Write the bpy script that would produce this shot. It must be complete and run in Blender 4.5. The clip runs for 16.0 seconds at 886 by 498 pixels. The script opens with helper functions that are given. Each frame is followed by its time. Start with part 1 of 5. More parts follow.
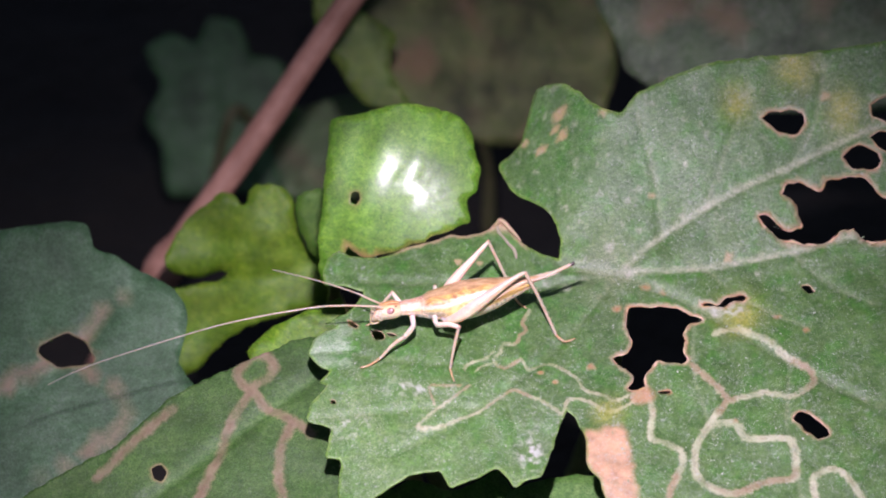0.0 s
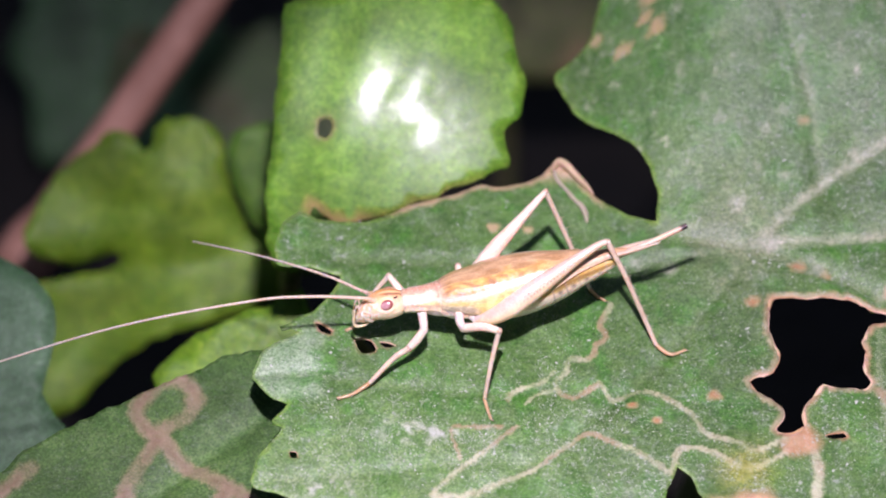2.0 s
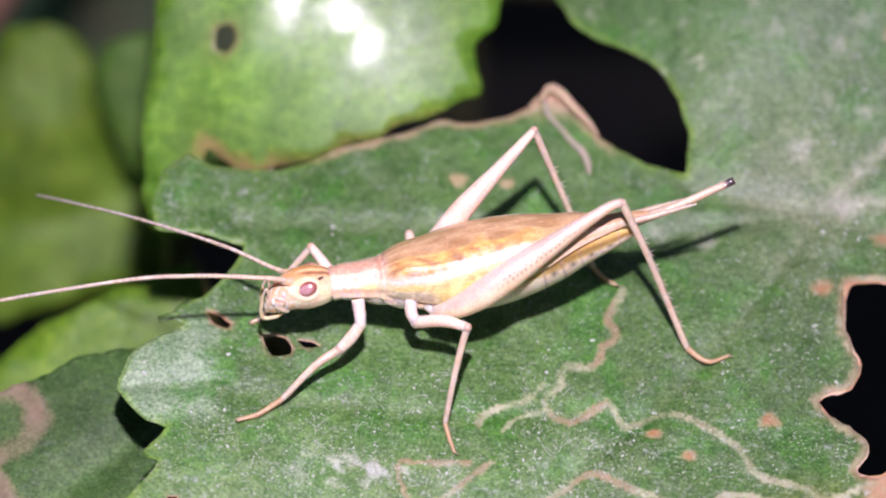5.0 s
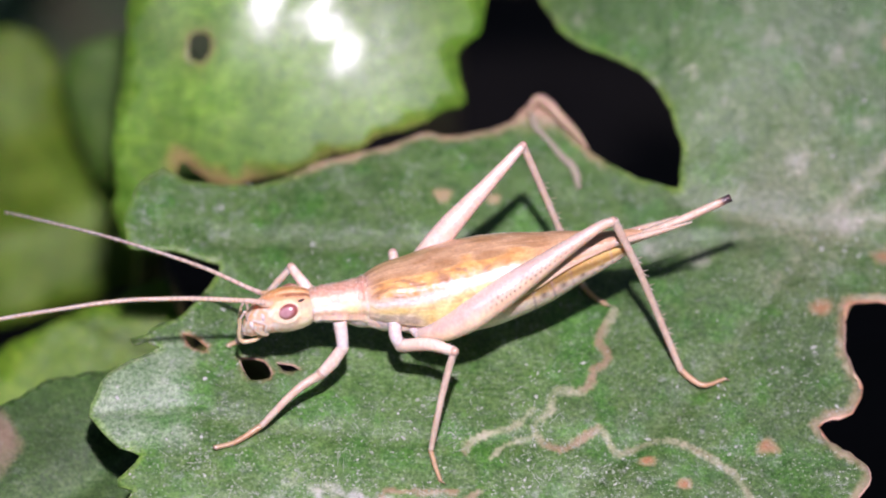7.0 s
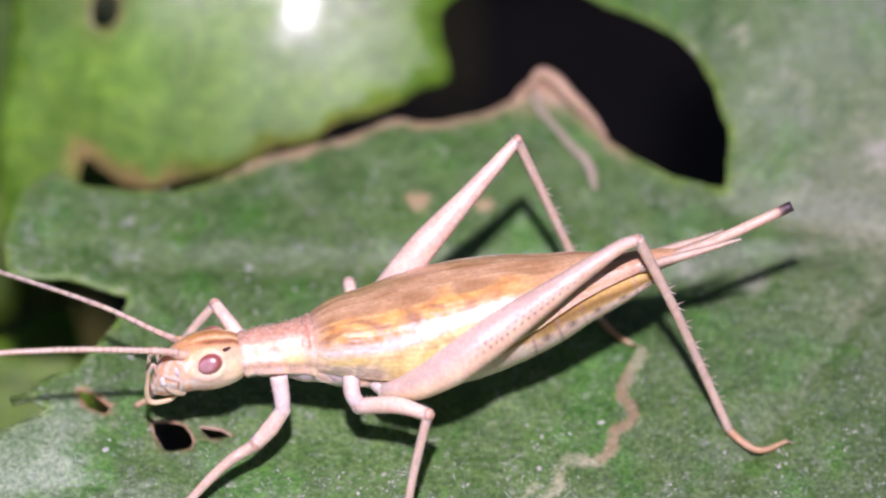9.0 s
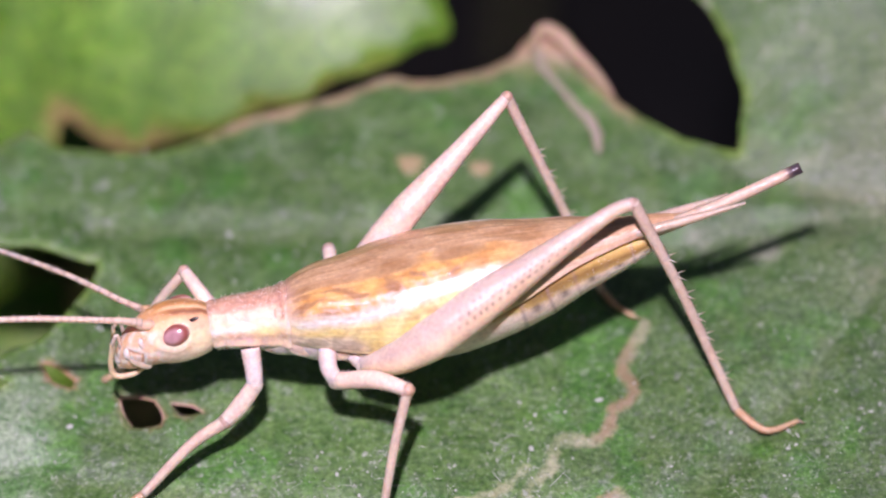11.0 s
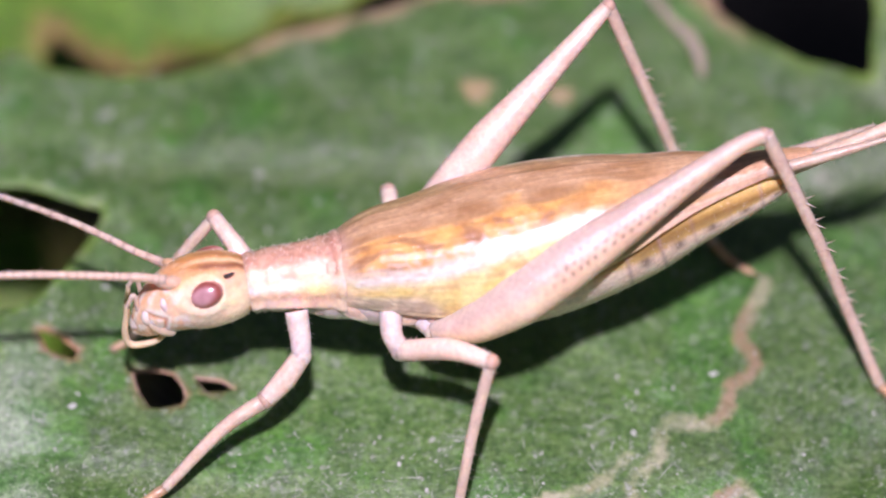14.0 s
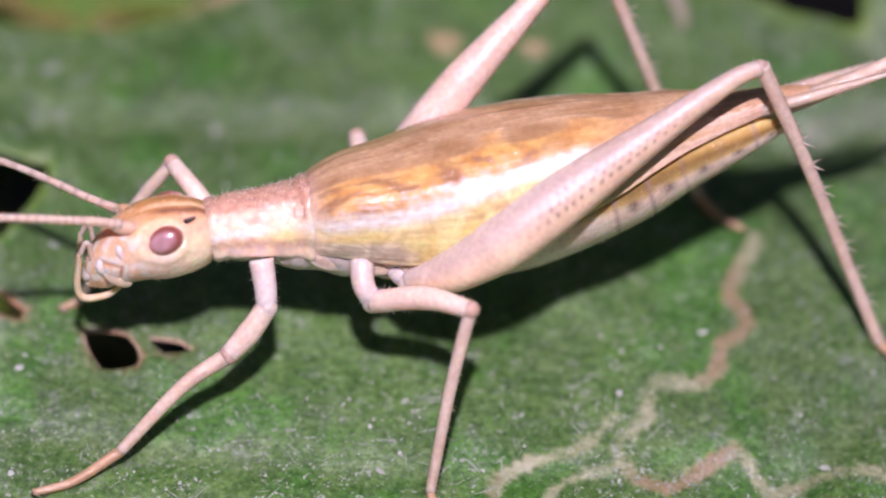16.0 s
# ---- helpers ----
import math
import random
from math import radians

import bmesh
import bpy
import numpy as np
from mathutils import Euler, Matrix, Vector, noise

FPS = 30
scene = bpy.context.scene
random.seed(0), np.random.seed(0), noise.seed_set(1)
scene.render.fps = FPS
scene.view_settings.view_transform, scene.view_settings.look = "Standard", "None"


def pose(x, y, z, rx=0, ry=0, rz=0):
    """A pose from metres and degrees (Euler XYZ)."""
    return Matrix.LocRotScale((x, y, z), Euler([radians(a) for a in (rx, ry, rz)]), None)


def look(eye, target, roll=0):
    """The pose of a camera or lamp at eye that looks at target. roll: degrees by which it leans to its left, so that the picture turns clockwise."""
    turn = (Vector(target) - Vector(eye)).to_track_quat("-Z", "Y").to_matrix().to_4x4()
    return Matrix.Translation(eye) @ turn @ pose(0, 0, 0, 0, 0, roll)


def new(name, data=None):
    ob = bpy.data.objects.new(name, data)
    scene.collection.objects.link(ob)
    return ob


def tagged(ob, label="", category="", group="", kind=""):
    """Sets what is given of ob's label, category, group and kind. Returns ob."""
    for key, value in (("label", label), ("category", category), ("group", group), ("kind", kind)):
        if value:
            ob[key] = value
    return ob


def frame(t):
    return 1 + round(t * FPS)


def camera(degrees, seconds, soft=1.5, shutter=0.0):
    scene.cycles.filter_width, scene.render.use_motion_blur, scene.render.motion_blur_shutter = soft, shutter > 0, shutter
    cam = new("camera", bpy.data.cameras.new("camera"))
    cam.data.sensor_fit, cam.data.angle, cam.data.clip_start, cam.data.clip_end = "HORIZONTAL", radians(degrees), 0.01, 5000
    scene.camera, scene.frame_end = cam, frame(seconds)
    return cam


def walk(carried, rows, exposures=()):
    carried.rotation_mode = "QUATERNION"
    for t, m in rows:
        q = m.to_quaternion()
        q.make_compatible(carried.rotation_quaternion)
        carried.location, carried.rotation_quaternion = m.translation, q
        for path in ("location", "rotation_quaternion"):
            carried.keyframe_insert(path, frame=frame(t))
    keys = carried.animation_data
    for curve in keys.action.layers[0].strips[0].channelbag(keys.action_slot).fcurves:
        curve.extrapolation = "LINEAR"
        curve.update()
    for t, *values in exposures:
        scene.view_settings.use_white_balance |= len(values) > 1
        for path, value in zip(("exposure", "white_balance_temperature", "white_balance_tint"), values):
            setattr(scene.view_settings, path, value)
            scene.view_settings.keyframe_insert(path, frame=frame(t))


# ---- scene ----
MM = 0.001

# ---- camera and its way ----
cam = camera(12.0, 16.0, soft=2.0)
PATH = [
    (0.0, 3.96, -274.48, 218.87, 52.608, 0.342, 0.838),
    (0.5, 3.81, -250.82, 196.49, 53.102, 0.75, 0.66),
    (1.0, -2.41, -195.08, 148.3, 54.054, -0.004, -0.037),
    (1.5, -0.16, -171.1, 131.53, 53.844, 0.322, 0.418),
    (2.0, -3.85, -170.2, 131.6, 53.597, -0.136, -0.24),
    (2.5, -1.73, -170.0, 131.88, 53.488, 0.028, 0.246),
    (3.0, 2.43, -169.14, 132.03, 53.38, 0.803, 0.878),
    (3.5, 2.64, -166.86, 135.2, 52.449, 0.863, 0.863),
    (4.0, -1.64, -133.77, 109.12, 52.497, 0.098, 0.144),
    (6.5, -4.81, -114.44, 91.27, 52.97, -1.521, -0.938),
    (7.0, -5.19, -113.27, 93.21, 52.202, -1.528, -1.224),
    (7.5, -6.42, -112.91, 93.13, 52.129, -1.936, -1.624),
    (8.0, -4.54, -101.34, 84.51, 52.041, -1.378, -1.389),
    (8.5, -2.49, -88.31, 78.06, 50.777, -0.786, -1.108),
    (11.0, 3.36, -78.6, 69.29, 50.827, 0.985, 1.017),
    (11.5, 5.0, -78.5, 68.67, 51.009, 1.187, 1.425),
    (12.0, 4.67, -78.32, 69.01, 50.762, 0.997, 1.265),
    (12.5, 2.61, -78.64, 69.19, 50.597, 0.61, 0.507),
    (13.0, 5.81, -73.85, 67.51, 49.744, 1.836, 1.389),
    (13.5, 1.0, -65.49, 59.66, 49.915, 0.736, 0.101),
    (14.0, -1.63, -64.67, 57.31, 50.353, -0.267, -0.372),
    (14.5, -5.81, -63.45, 55.28, 50.664, -1.318, -2.172),
    (15.0, -10.71, -62.55, 50.87, 52.342, -3.255, -4.59),
    (15.5, -6.24, -63.14, 48.74, 53.503, -1.906, -2.969),
    (16.0, -3.48, -63.42, 50.26, 52.955, -1.148, -1.849),
]
cam.data.dof.use_dof = True
cam.data.dof.aperture_fstop = 36
walk(cam, [(t, pose(x * MM, y * MM, z * MM, rx, ry, rz)) for t, x, y, z, rx, ry, rz in PATH],
     exposures=((0.0, 0.20, 6500, 10), (3.5, 0.24, 6500, 10), (6.5, 0.04, 6500, 12), (8.5, -0.03, 6500, 17), (11.0, -0.08, 6500, 17), (13.0, -0.06, 6500, 18), (15.0, -0.06, 6500, 14), (16.0, -0.22, 6500, 17)))

# ---- night sky and the torch that lights the leaves ----
world = bpy.data.worlds.new("night")
scene.world = world
world.use_nodes = True
world.node_tree.nodes["Background"].inputs[0].default_value = (0.55, 0.65, 1.0, 1)
world.node_tree.nodes["Background"].inputs[1].default_value = 0.12

lamp = bpy.data.lights.new("torch", "SPOT")
lamp.energy, lamp.shadow_soft_size = 0.80, 0.0025
lamp.spot_size, lamp.spot_blend = radians(62), 1.0
lamp.color = (1.05, 0.91, 1.12)
torch = new("torch", lamp)
torch.matrix_world = look((-0.003, -0.0575, 0.090), (0.004, -0.013, -0.003))


# ---- materials ----
def nodes_of(name):
    m = bpy.data.materials.new(name)
    m.use_nodes = True
    nt = m.node_tree
    return m, nt, nt.nodes["Principled BSDF"]


def add(nt, kind, **values):
    n = nt.nodes.new(kind)
    for k, v in values.items():
        if k in n.inputs:
            n.inputs[k].default_value = v
    return n


def mixer(nt, fac, a, b, blend="MIX"):
    n = nt.nodes.new("ShaderNodeMix")
    n.data_type, n.blend_type = "RGBA", blend
    for sock, v in ((n.inputs[0], fac), (n.inputs[6], a), (n.inputs[7], b)):
        if isinstance(v, (int, float)):
            sock.default_value = v
        elif isinstance(v, tuple):
            sock.default_value = (*v, 1)
        else:
            nt.links.new(v, sock)
    return n.outputs[2]


def ramp(nt, src, lo, hi):
    n = nt.nodes.new("ShaderNodeMapRange")
    n.inputs[1].default_value, n.inputs[2].default_value = lo, hi
    nt.links.new(src, n.inputs[0])
    return n.outputs[0]


def noise_of(nt, scale, detail=4.0, rough=0.6, where=None):
    n = add(nt, "ShaderNodeTexNoise", Scale=scale, Detail=detail, Roughness=rough)
    c = where or nt.nodes.new("ShaderNodeTexCoord").outputs["Object"]
    nt.links.new(c, n.inputs["Vector"])
    return n.outputs["Fac"]


def relief(nt, bsdf, height, strength, distance):
    b = add(nt, "ShaderNodeBump", Strength=strength, Distance=distance)
    nt.links.new(height, b.inputs["Height"])
    nt.links.new(b.outputs[0], bsdf.inputs["Normal"])
    return b


def product(nt, a, b, k=1.0):
    m = nt.nodes.new("ShaderNodeMath")
    m.operation = "MULTIPLY"
    nt.links.new(a, m.inputs[0])
    if isinstance(b, (int, float)):
        m.inputs[1].default_value = b
    else:
        nt.links.new(b, m.inputs[1])
    return m.outputs[0] if k == 1.0 else product(nt, m.outputs[0], k)


def leaf_material(name, rough=0.42, specks=1.0, sheen=0.5, through_light=0.15, bump=0.5, wax=0.0, wax_rough=0.23):
    """Leaf skin: colour from the blade's tint, mottling, dust, pale abrasions and fine cell relief."""
    m, nt, bsdf = nodes_of(name)
    tint = nt.nodes.new("ShaderNodeVertexColor")
    tint.layer_name = "tint"
    coord = nt.nodes.new("ShaderNodeTexCoord").outputs["Object"]
    coarse = ramp(nt, noise_of(nt, 520, 5, 0.6, coord), 0.36, 0.64)
    col = mixer(nt, 1.0, tint.outputs[0], mixer(nt, coarse, (0.80, 0.86, 0.78), (1.20, 1.13, 1.17)), "MULTIPLY")
    mid = ramp(nt, noise_of(nt, 2100, 4, 0.7, coord), 0.34, 0.66)
    col = mixer(nt, 1.0, col, mixer(nt, mid, (0.74, 0.83, 0.70), (1.24, 1.16, 1.20)), "MULTIPLY")
    cell = ramp(nt, noise_of(nt, 7800, 3, 0.65, coord), 0.36, 0.64)
    col = mixer(nt, 1.0, col, mixer(nt, cell, (0.54, 0.64, 0.50), (1.52, 1.40, 1.50)), "MULTIPLY")
    parts = nt.nodes.new("ShaderNodeSeparateColor")
    nt.links.new(tint.outputs[0], parts.inputs[0])
    dry = nt.nodes.new("ShaderNodeMath")
    dry.operation, dry.inputs[1].default_value = "MULTIPLY_ADD", -0.8
    nt.links.new(parts.outputs[1], dry.inputs[0])
    nt.links.new(parts.outputs[0], dry.inputs[2])
    col = mixer(nt, product(nt, ramp(nt, dry.outputs[0], 0.0, 0.06), 0.8), col, tint.outputs[0])
    # rubbed haze, scuffs and dust
    area = ramp(nt, noise_of(nt, 480, 5, 0.68, coord), 0.40, 0.60)
    haze = ramp(nt, noise_of(nt, 1400, 6, 0.75, coord), 0.45, 0.72)
    worn = tint.outputs["Alpha"]
    col = mixer(nt, product(nt, product(nt, area, haze), worn, 0.20 * specks), col, (0.25, 0.33, 0.23))
    fleck = ramp(nt, noise_of(nt, 3000, 6, 0.78, coord), 0.54, 0.68)
    col = mixer(nt, product(nt, product(nt, area, fleck), worn, 0.85 * specks), col, (0.40, 0.42, 0.40))
    dust = ramp(nt, noise_of(nt, 9500, 3, 0.7, coord), 0.585, 0.66)
    some = ramp(nt, noise_of(nt, 800, 3, 0.6, coord), 0.34, 0.58)
    col = mixer(nt, product(nt, product(nt, some, dust), worn, 0.85 * specks), col, (0.45, 0.49, 0.40))
    nt.links.new(col, bsdf.inputs["Base Color"])
    wet = ramp(nt, noise_of(nt, 1600, 4, 0.6, coord), 0.3, 0.75)
    rg = nt.nodes.new("ShaderNodeMapRange")
    nt.links.new(wet, rg.inputs[0])
    rg.inputs[3].default_value, rg.inputs[4].default_value = rough * 0.8, rough * 1.25
    nt.links.new(rg.outputs[0], bsdf.inputs["Roughness"])
    bsdf.inputs["Specular IOR Level"].default_value = sheen
    bsdf.inputs["Subsurface Weight"].default_value = through_light
    bsdf.inputs["Subsurface Radius"].default_value = (0.3, 0.8, 0.2)
    bsdf.inputs["Subsurface Scale"].default_value = 0.0006
    bsdf.inputs["Coat Weight"].default_value = wax
    bsdf.inputs["Coat Roughness"].default_value = wax_rough
    relief(nt, bsdf, noise_of(nt, 3600, 5, 0.65, coord), bump, 0.00012)
    return m


def skin_material(name, rough=0.32, coat=0.55, scatter=0.35, grain=7000, bump=0.5):
    """Insect cuticle: colour from the part's tint, waxy, slightly translucent, finely pitted."""
    m, nt, bsdf = nodes_of(name)
    tint = nt.nodes.new("ShaderNodeVertexColor")
    tint.layer_name = "tint"
    coord = nt.nodes.new("ShaderNodeTexCoord").outputs["Object"]
    n1 = ramp(nt, noise_of(nt, 1700, 5, 0.65, coord), 0.3, 0.7)
    col = mixer(nt, 1.0, tint.outputs[0], mixer(nt, n1, (0.88, 0.84, 0.82), (1.10, 1.10, 1.10)), "MULTIPLY")
    n2 = ramp(nt, noise_of(nt, 9000, 2, 0.6, coord), 0.3, 0.7)
    col = mixer(nt, 1.0, col, mixer(nt, n2, (0.88, 0.86, 0.86), (1.06, 1.07, 1.07)), "MULTIPLY")
    nt.links.new(col, bsdf.inputs["Base Color"])
    bsdf.inputs["Roughness"].default_value = rough
    bsdf.inputs["Specular IOR Level"].default_value = 0.3
    bsdf.inputs["Coat Weight"].default_value = coat
    bsdf.inputs["Coat Roughness"].default_value = 0.14
    bsdf.inputs["Coat IOR"].default_value = 1.6
    bsdf.inputs["Subsurface Weight"].default_value = scatter
    bsdf.inputs["Subsurface Radius"].default_value = (1.0, 0.6, 0.35)
    bsdf.inputs["Subsurface Scale"].default_value = 0.0006
    relief(nt, bsdf, noise_of(nt, grain * 0.6, 3, 0.6, coord), bump, 0.00002)
    # the waxy coat breaks into glints on the fine pits
    pits = add(nt, "ShaderNodeBump", Strength=bump, Distance=0.00005)
    nt.links.new(noise_of(nt, grain, 3, 0.7, coord), pits.inputs["Height"])
    nt.links.new(pits.outputs[0], bsdf.inputs["Coat Normal"])
    return m


LEAF = leaf_material("leaf_skin")
GLOSS_LEAF = leaf_material("glossy_leaf_skin", rough=0.42, specks=0.1, sheen=0.42, through_light=0.3, bump=0.10, wax=0.25, wax_rough=0.19)
SOFT_LEAF = leaf_material("young_leaf_skin", rough=0.55, specks=0.12, sheen=0.3, through_light=0.3, bump=0.3)
DULL_LEAF = leaf_material("dull_leaf_skin", rough=0.55, specks=0.2, sheen=0.3, through_light=0.2, bump=0.4)
CUTICLE = skin_material("cuticle", rough=0.45, coat=0.8, scatter=0.5, grain=9000, bump=0.9)
WING = skin_material("wing_skin", rough=0.42, coat=0.6, scatter=0.25, grain=6500, bump=0.8)
LIMB = skin_material("limb_skin", rough=0.55, coat=0.75, scatter=0.6, grain=12000, bump=0.5)


def bark_material():
    m, nt, bsdf = nodes_of("stalk_skin")
    coord = nt.nodes.new("ShaderNodeTexCoord").outputs["Object"]
    n = ramp(nt, noise_of(nt, 350, 5, 0.6, coord), 0.3, 0.7)
    nt.links.new(mixer(nt, n, (0.30, 0.145, 0.10), (0.50, 0.27, 0.20)), bsdf.inputs["Base Color"])
    bsdf.inputs["Roughness"].default_value = 0.6
    relief(nt, bsdf, n, 0.4, 0.0004)
    return m


BARK = bark_material()


def eye_material():
    m, nt, bsdf = nodes_of("eye_skin")
    coord = nt.nodes.new("ShaderNodeTexCoord").outputs["Object"]
    v = add(nt, "ShaderNodeTexVoronoi", Scale=26000)
    nt.links.new(coord, v.inputs["Vector"])
    tint = nt.nodes.new("ShaderNodeVertexColor")
    tint.layer_name = "tint"
    n = ramp(nt, noise_of(nt, 3500, 3, 0.5, coord), 0.3, 0.7)
    nt.links.new(mixer(nt, 1.0, tint.outputs[0], mixer(nt, n, (0.78, 0.72, 0.74), (1.15, 1.15, 1.15)), "MULTIPLY"), bsdf.inputs["Base Color"])
    bsdf.inputs["Roughness"].default_value = 0.3
    bsdf.inputs["Coat Weight"].default_value = 1.0
    bsdf.inputs["Coat Roughness"].default_value = 0.17
    relief(nt, bsdf, v.outputs["Distance"], 0.12, 0.00002)
    return m


EYE = eye_material()


def earth_material():
    m, nt, bsdf = nodes_of("soil")
    coord = nt.nodes.new("ShaderNodeTexCoord").outputs["Object"]
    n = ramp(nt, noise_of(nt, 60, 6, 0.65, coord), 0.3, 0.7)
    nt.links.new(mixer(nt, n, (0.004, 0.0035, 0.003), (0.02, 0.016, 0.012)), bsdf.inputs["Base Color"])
    bsdf.inputs["Roughness"].default_value = 0.95
    relief(nt, bsdf, n, 0.8, 0.004)
    return m


SOIL = earth_material()


def dust_material():
    m, nt, bsdf = nodes_of("dust")
    g = nt.nodes.new("ShaderNodeNewGeometry")
    nt.links.new(mixer(nt, g.outputs["Random Per Island"], (0.12, 0.18, 0.08), (0.42, 0.44, 0.40)), bsdf.inputs["Base Color"])
    bsdf.inputs["Roughness"].default_value = 0.6
    return m


DUST = dust_material()


# ---- mesh helpers (millimetres in, metres out) ----
def part(name, mesh, material, parent=None, label="", smooth=True):
    mesh.materials.append(material)
    if smooth:
        mesh.polygons.foreach_set("use_smooth", [True] * len(mesh.polygons))
    ob = new(name, mesh)
    if parent:
        ob.parent = parent
        ob.matrix_parent_inverse = Matrix.Translation(-parent.location)
    return tagged(ob, label)


def mesh_of(name, verts, faces, colours=None):
    me = bpy.data.meshes.new(name)
    me.from_pydata((np.asarray(verts, float) * MM).tolist(), [], faces)
    if colours is not None:
        c = np.ones((len(verts), 4))
        colours = np.asarray(colours)
        c[:, :colours.shape[1]] = colours
        layer = me.color_attributes.new("tint", "FLOAT_COLOR", "POINT")
        layer.data.foreach_set("color", c.ravel())
    me.update()
    return me


def curve_through(points, step):
    """A smooth line through the points, about step between its samples."""
    p = np.asarray(points, float)
    q = np.vstack([2 * p[0] - p[1], p, 2 * p[-1] - p[-2]])
    out = []
    for i in range(1, len(q) - 2):
        n = max(2, int(np.linalg.norm(q[i + 1] - q[i]) / step))
        t = np.linspace(0, 1, n, endpoint=False)[:, None]
        a, b, c, d = q[i - 1], q[i], q[i + 1], q[i + 2]
        out.append(0.5 * (2 * b + (c - a) * t + (2 * a - 5 * b + 4 * c - d) * t * t + (3 * b - a - 3 * c + d) * t ** 3))
    return np.vstack(out + [p[-1:]])


def band(name, line, radius, colours, sides=6):
    """A thin rim all round a closed line."""
    p = np.asarray(line, float)
    n = len(p)
    tan = np.roll(p, -1, 0) - np.roll(p, 1, 0)
    tan /= np.linalg.norm(tan, axis=1)[:, None] + 1e-9
    v, f, c = [], [], []
    for i in range(n):
        a = np.cross(tan[i], (0, 0, 1.0))
        a /= np.linalg.norm(a) + 1e-9
        q = np.cross(a, tan[i])
        for k in range(sides):
            th = 2 * math.pi * k / sides
            v.append(p[i] + radius[i] * (math.cos(th) * a + 0.7 * math.sin(th) * q))
            c.append(colours[i])
    for i in range(n):
        for k in range(sides):
            j, m = (k + 1) % sides, (i + 1) % n
            f.append((i * sides + k, i * sides + j, m * sides + j, m * sides + k))
    return mesh_of(name, v, f, np.array(c))


def tube(name, points, radii, sides=12, colour=(0.8, 0.6, 0.5), step=None, wobble=0.0, squash=1.0, paint=None, closed=True, hairs=0):
    """A round tapering limb along a line; radii are given at the points."""
    pts = np.asarray(points, float)
    if step:
        line = curve_through(pts, step)
        s0 = np.r_[0, np.cumsum(np.linalg.norm(np.diff(pts, axis=0), axis=1))]
        s1 = np.r_[0, np.cumsum(np.linalg.norm(np.diff(line, axis=0), axis=1))]
        rad = np.interp(s1 / s1[-1], s0 / s0[-1], radii)
    else:
        line, rad = pts, np.asarray(radii, float)
    tan = np.gradient(line, axis=0)
    tan /= np.linalg.norm(tan, axis=1)[:, None]
    up = np.array([0, 0, 1.0]) if abs(tan[0][2]) < 0.9 else np.array([0, 1.0, 0])
    v, f, s = [], [], []
    for i, (c, t, r) in enumerate(zip(line, tan, rad)):
        a = np.cross(t, up)
        a /= np.linalg.norm(a)
        b = np.cross(a, t)
        up = b
        for k in range(sides):
            th = 2 * math.pi * k / sides
            w = 1 + wobble * math.sin(i * 12.9898 + k * 4.1)
            v.append(c + r * w * (math.cos(th) * a * squash + math.sin(th) * b))
            s.append((i / (len(line) - 1), th))
    n = len(line)
    for i in range(n - 1):
        for k in range(sides):
            j = (k + 1) % sides
            f.append((i * sides + k, i * sides + j, (i + 1) * sides + j, (i + 1) * sides + k))
    if closed:
        f.append(tuple(range(sides))[::-1])
        f.append(tuple((n - 1) * sides + k for k in range(sides)))
    # short fine hairs standing on the skin
    rng = np.random.default_rng(len(v))
    for i, k in zip(rng.integers(1, n - 1, hairs), rng.integers(0, sides, hairs)):
        p, o = v[i * sides + k], line[i]
        out = (p - o) / (np.linalg.norm(p - o) + 1e-9)
        side = np.cross(tan[i], out)
        tip = p + (out + tan[i] * rng.uniform(0.2, 0.9)) * rng.uniform(0.05, 0.11)
        b0 = len(v)
        v += [p + side * 0.009 - out * 0.01, p - side * 0.009 - out * 0.01, p + tan[i] * 0.012 - out * 0.01, tip]
        s += [s[i * sides + k]] * 4
        f += [(b0, b0 + 1, b0 + 3), (b0 + 1, b0 + 2, b0 + 3), (b0 + 2, b0, b0 + 3)]
    cols = np.array([paint(*q) for q in s]) if paint else np.tile(colour, (len(v), 1))
    return mesh_of(name, v, f, cols)


def smoothstep(a, b, x):
    x = np.clip((x - a) / (b - a), 0, 1)
    return x * x * (3 - 2 * x)


def softplus(v, k=1.5):
    return k * np.log1p(np.exp(np.clip(v / k, -30, 30)))


def dist_line(P, line, reach=2.0):
    """Distance of points to a polyline in the plane; points farther off than reach get a large one."""
    best = np.full(len(P), 1e3)
    for k in range(0, len(line) - 1, 6):
        part_of = line[k:k + 7]
        lo, hi = part_of.min(0) - reach, part_of.max(0) + reach
        i = np.nonzero((P[:, 0] > lo[0]) & (P[:, 0] < hi[0]) & (P[:, 1] > lo[1]) & (P[:, 1] < hi[1]))[0]
        if not len(i):
            continue
        q = P[i]
        d = np.full(len(i), 1e3)
        for a, b in zip(part_of[:-1], part_of[1:]):
            v = b - a
            t = np.clip(((q - a) @ v) / max(v @ v, 1e-9), 0, 1)
            d = np.minimum(d, np.hypot(q[:, 0] - a[0] - t * v[0], q[:, 1] - a[1] - t * v[1]))
        best[i] = np.minimum(best[i], d)
    return best


def inside(P, poly):
    x, y = P.T
    c = np.zeros(len(P), bool)
    j = len(poly) - 1
    for i in range(len(poly)):
        xi, yi = poly[i]
        xj, yj = poly[j]
        hitx = ((yi > y) != (yj > y)) & (x < (xj - xi) * (y - yi) / (yj - yi + 1e-12) + xi)
        c ^= hitx
        j = i
    return c


def wave(P, scale, seed=0):
    return np.array([noise.noise(Vector((x * scale + seed, y * scale - seed, seed * 0.37))) for x, y in P])


from mathutils.geometry import delaunay_2d_cdt


def span(points):
    return float(np.ptp(np.asarray(points, float), axis=0).max())


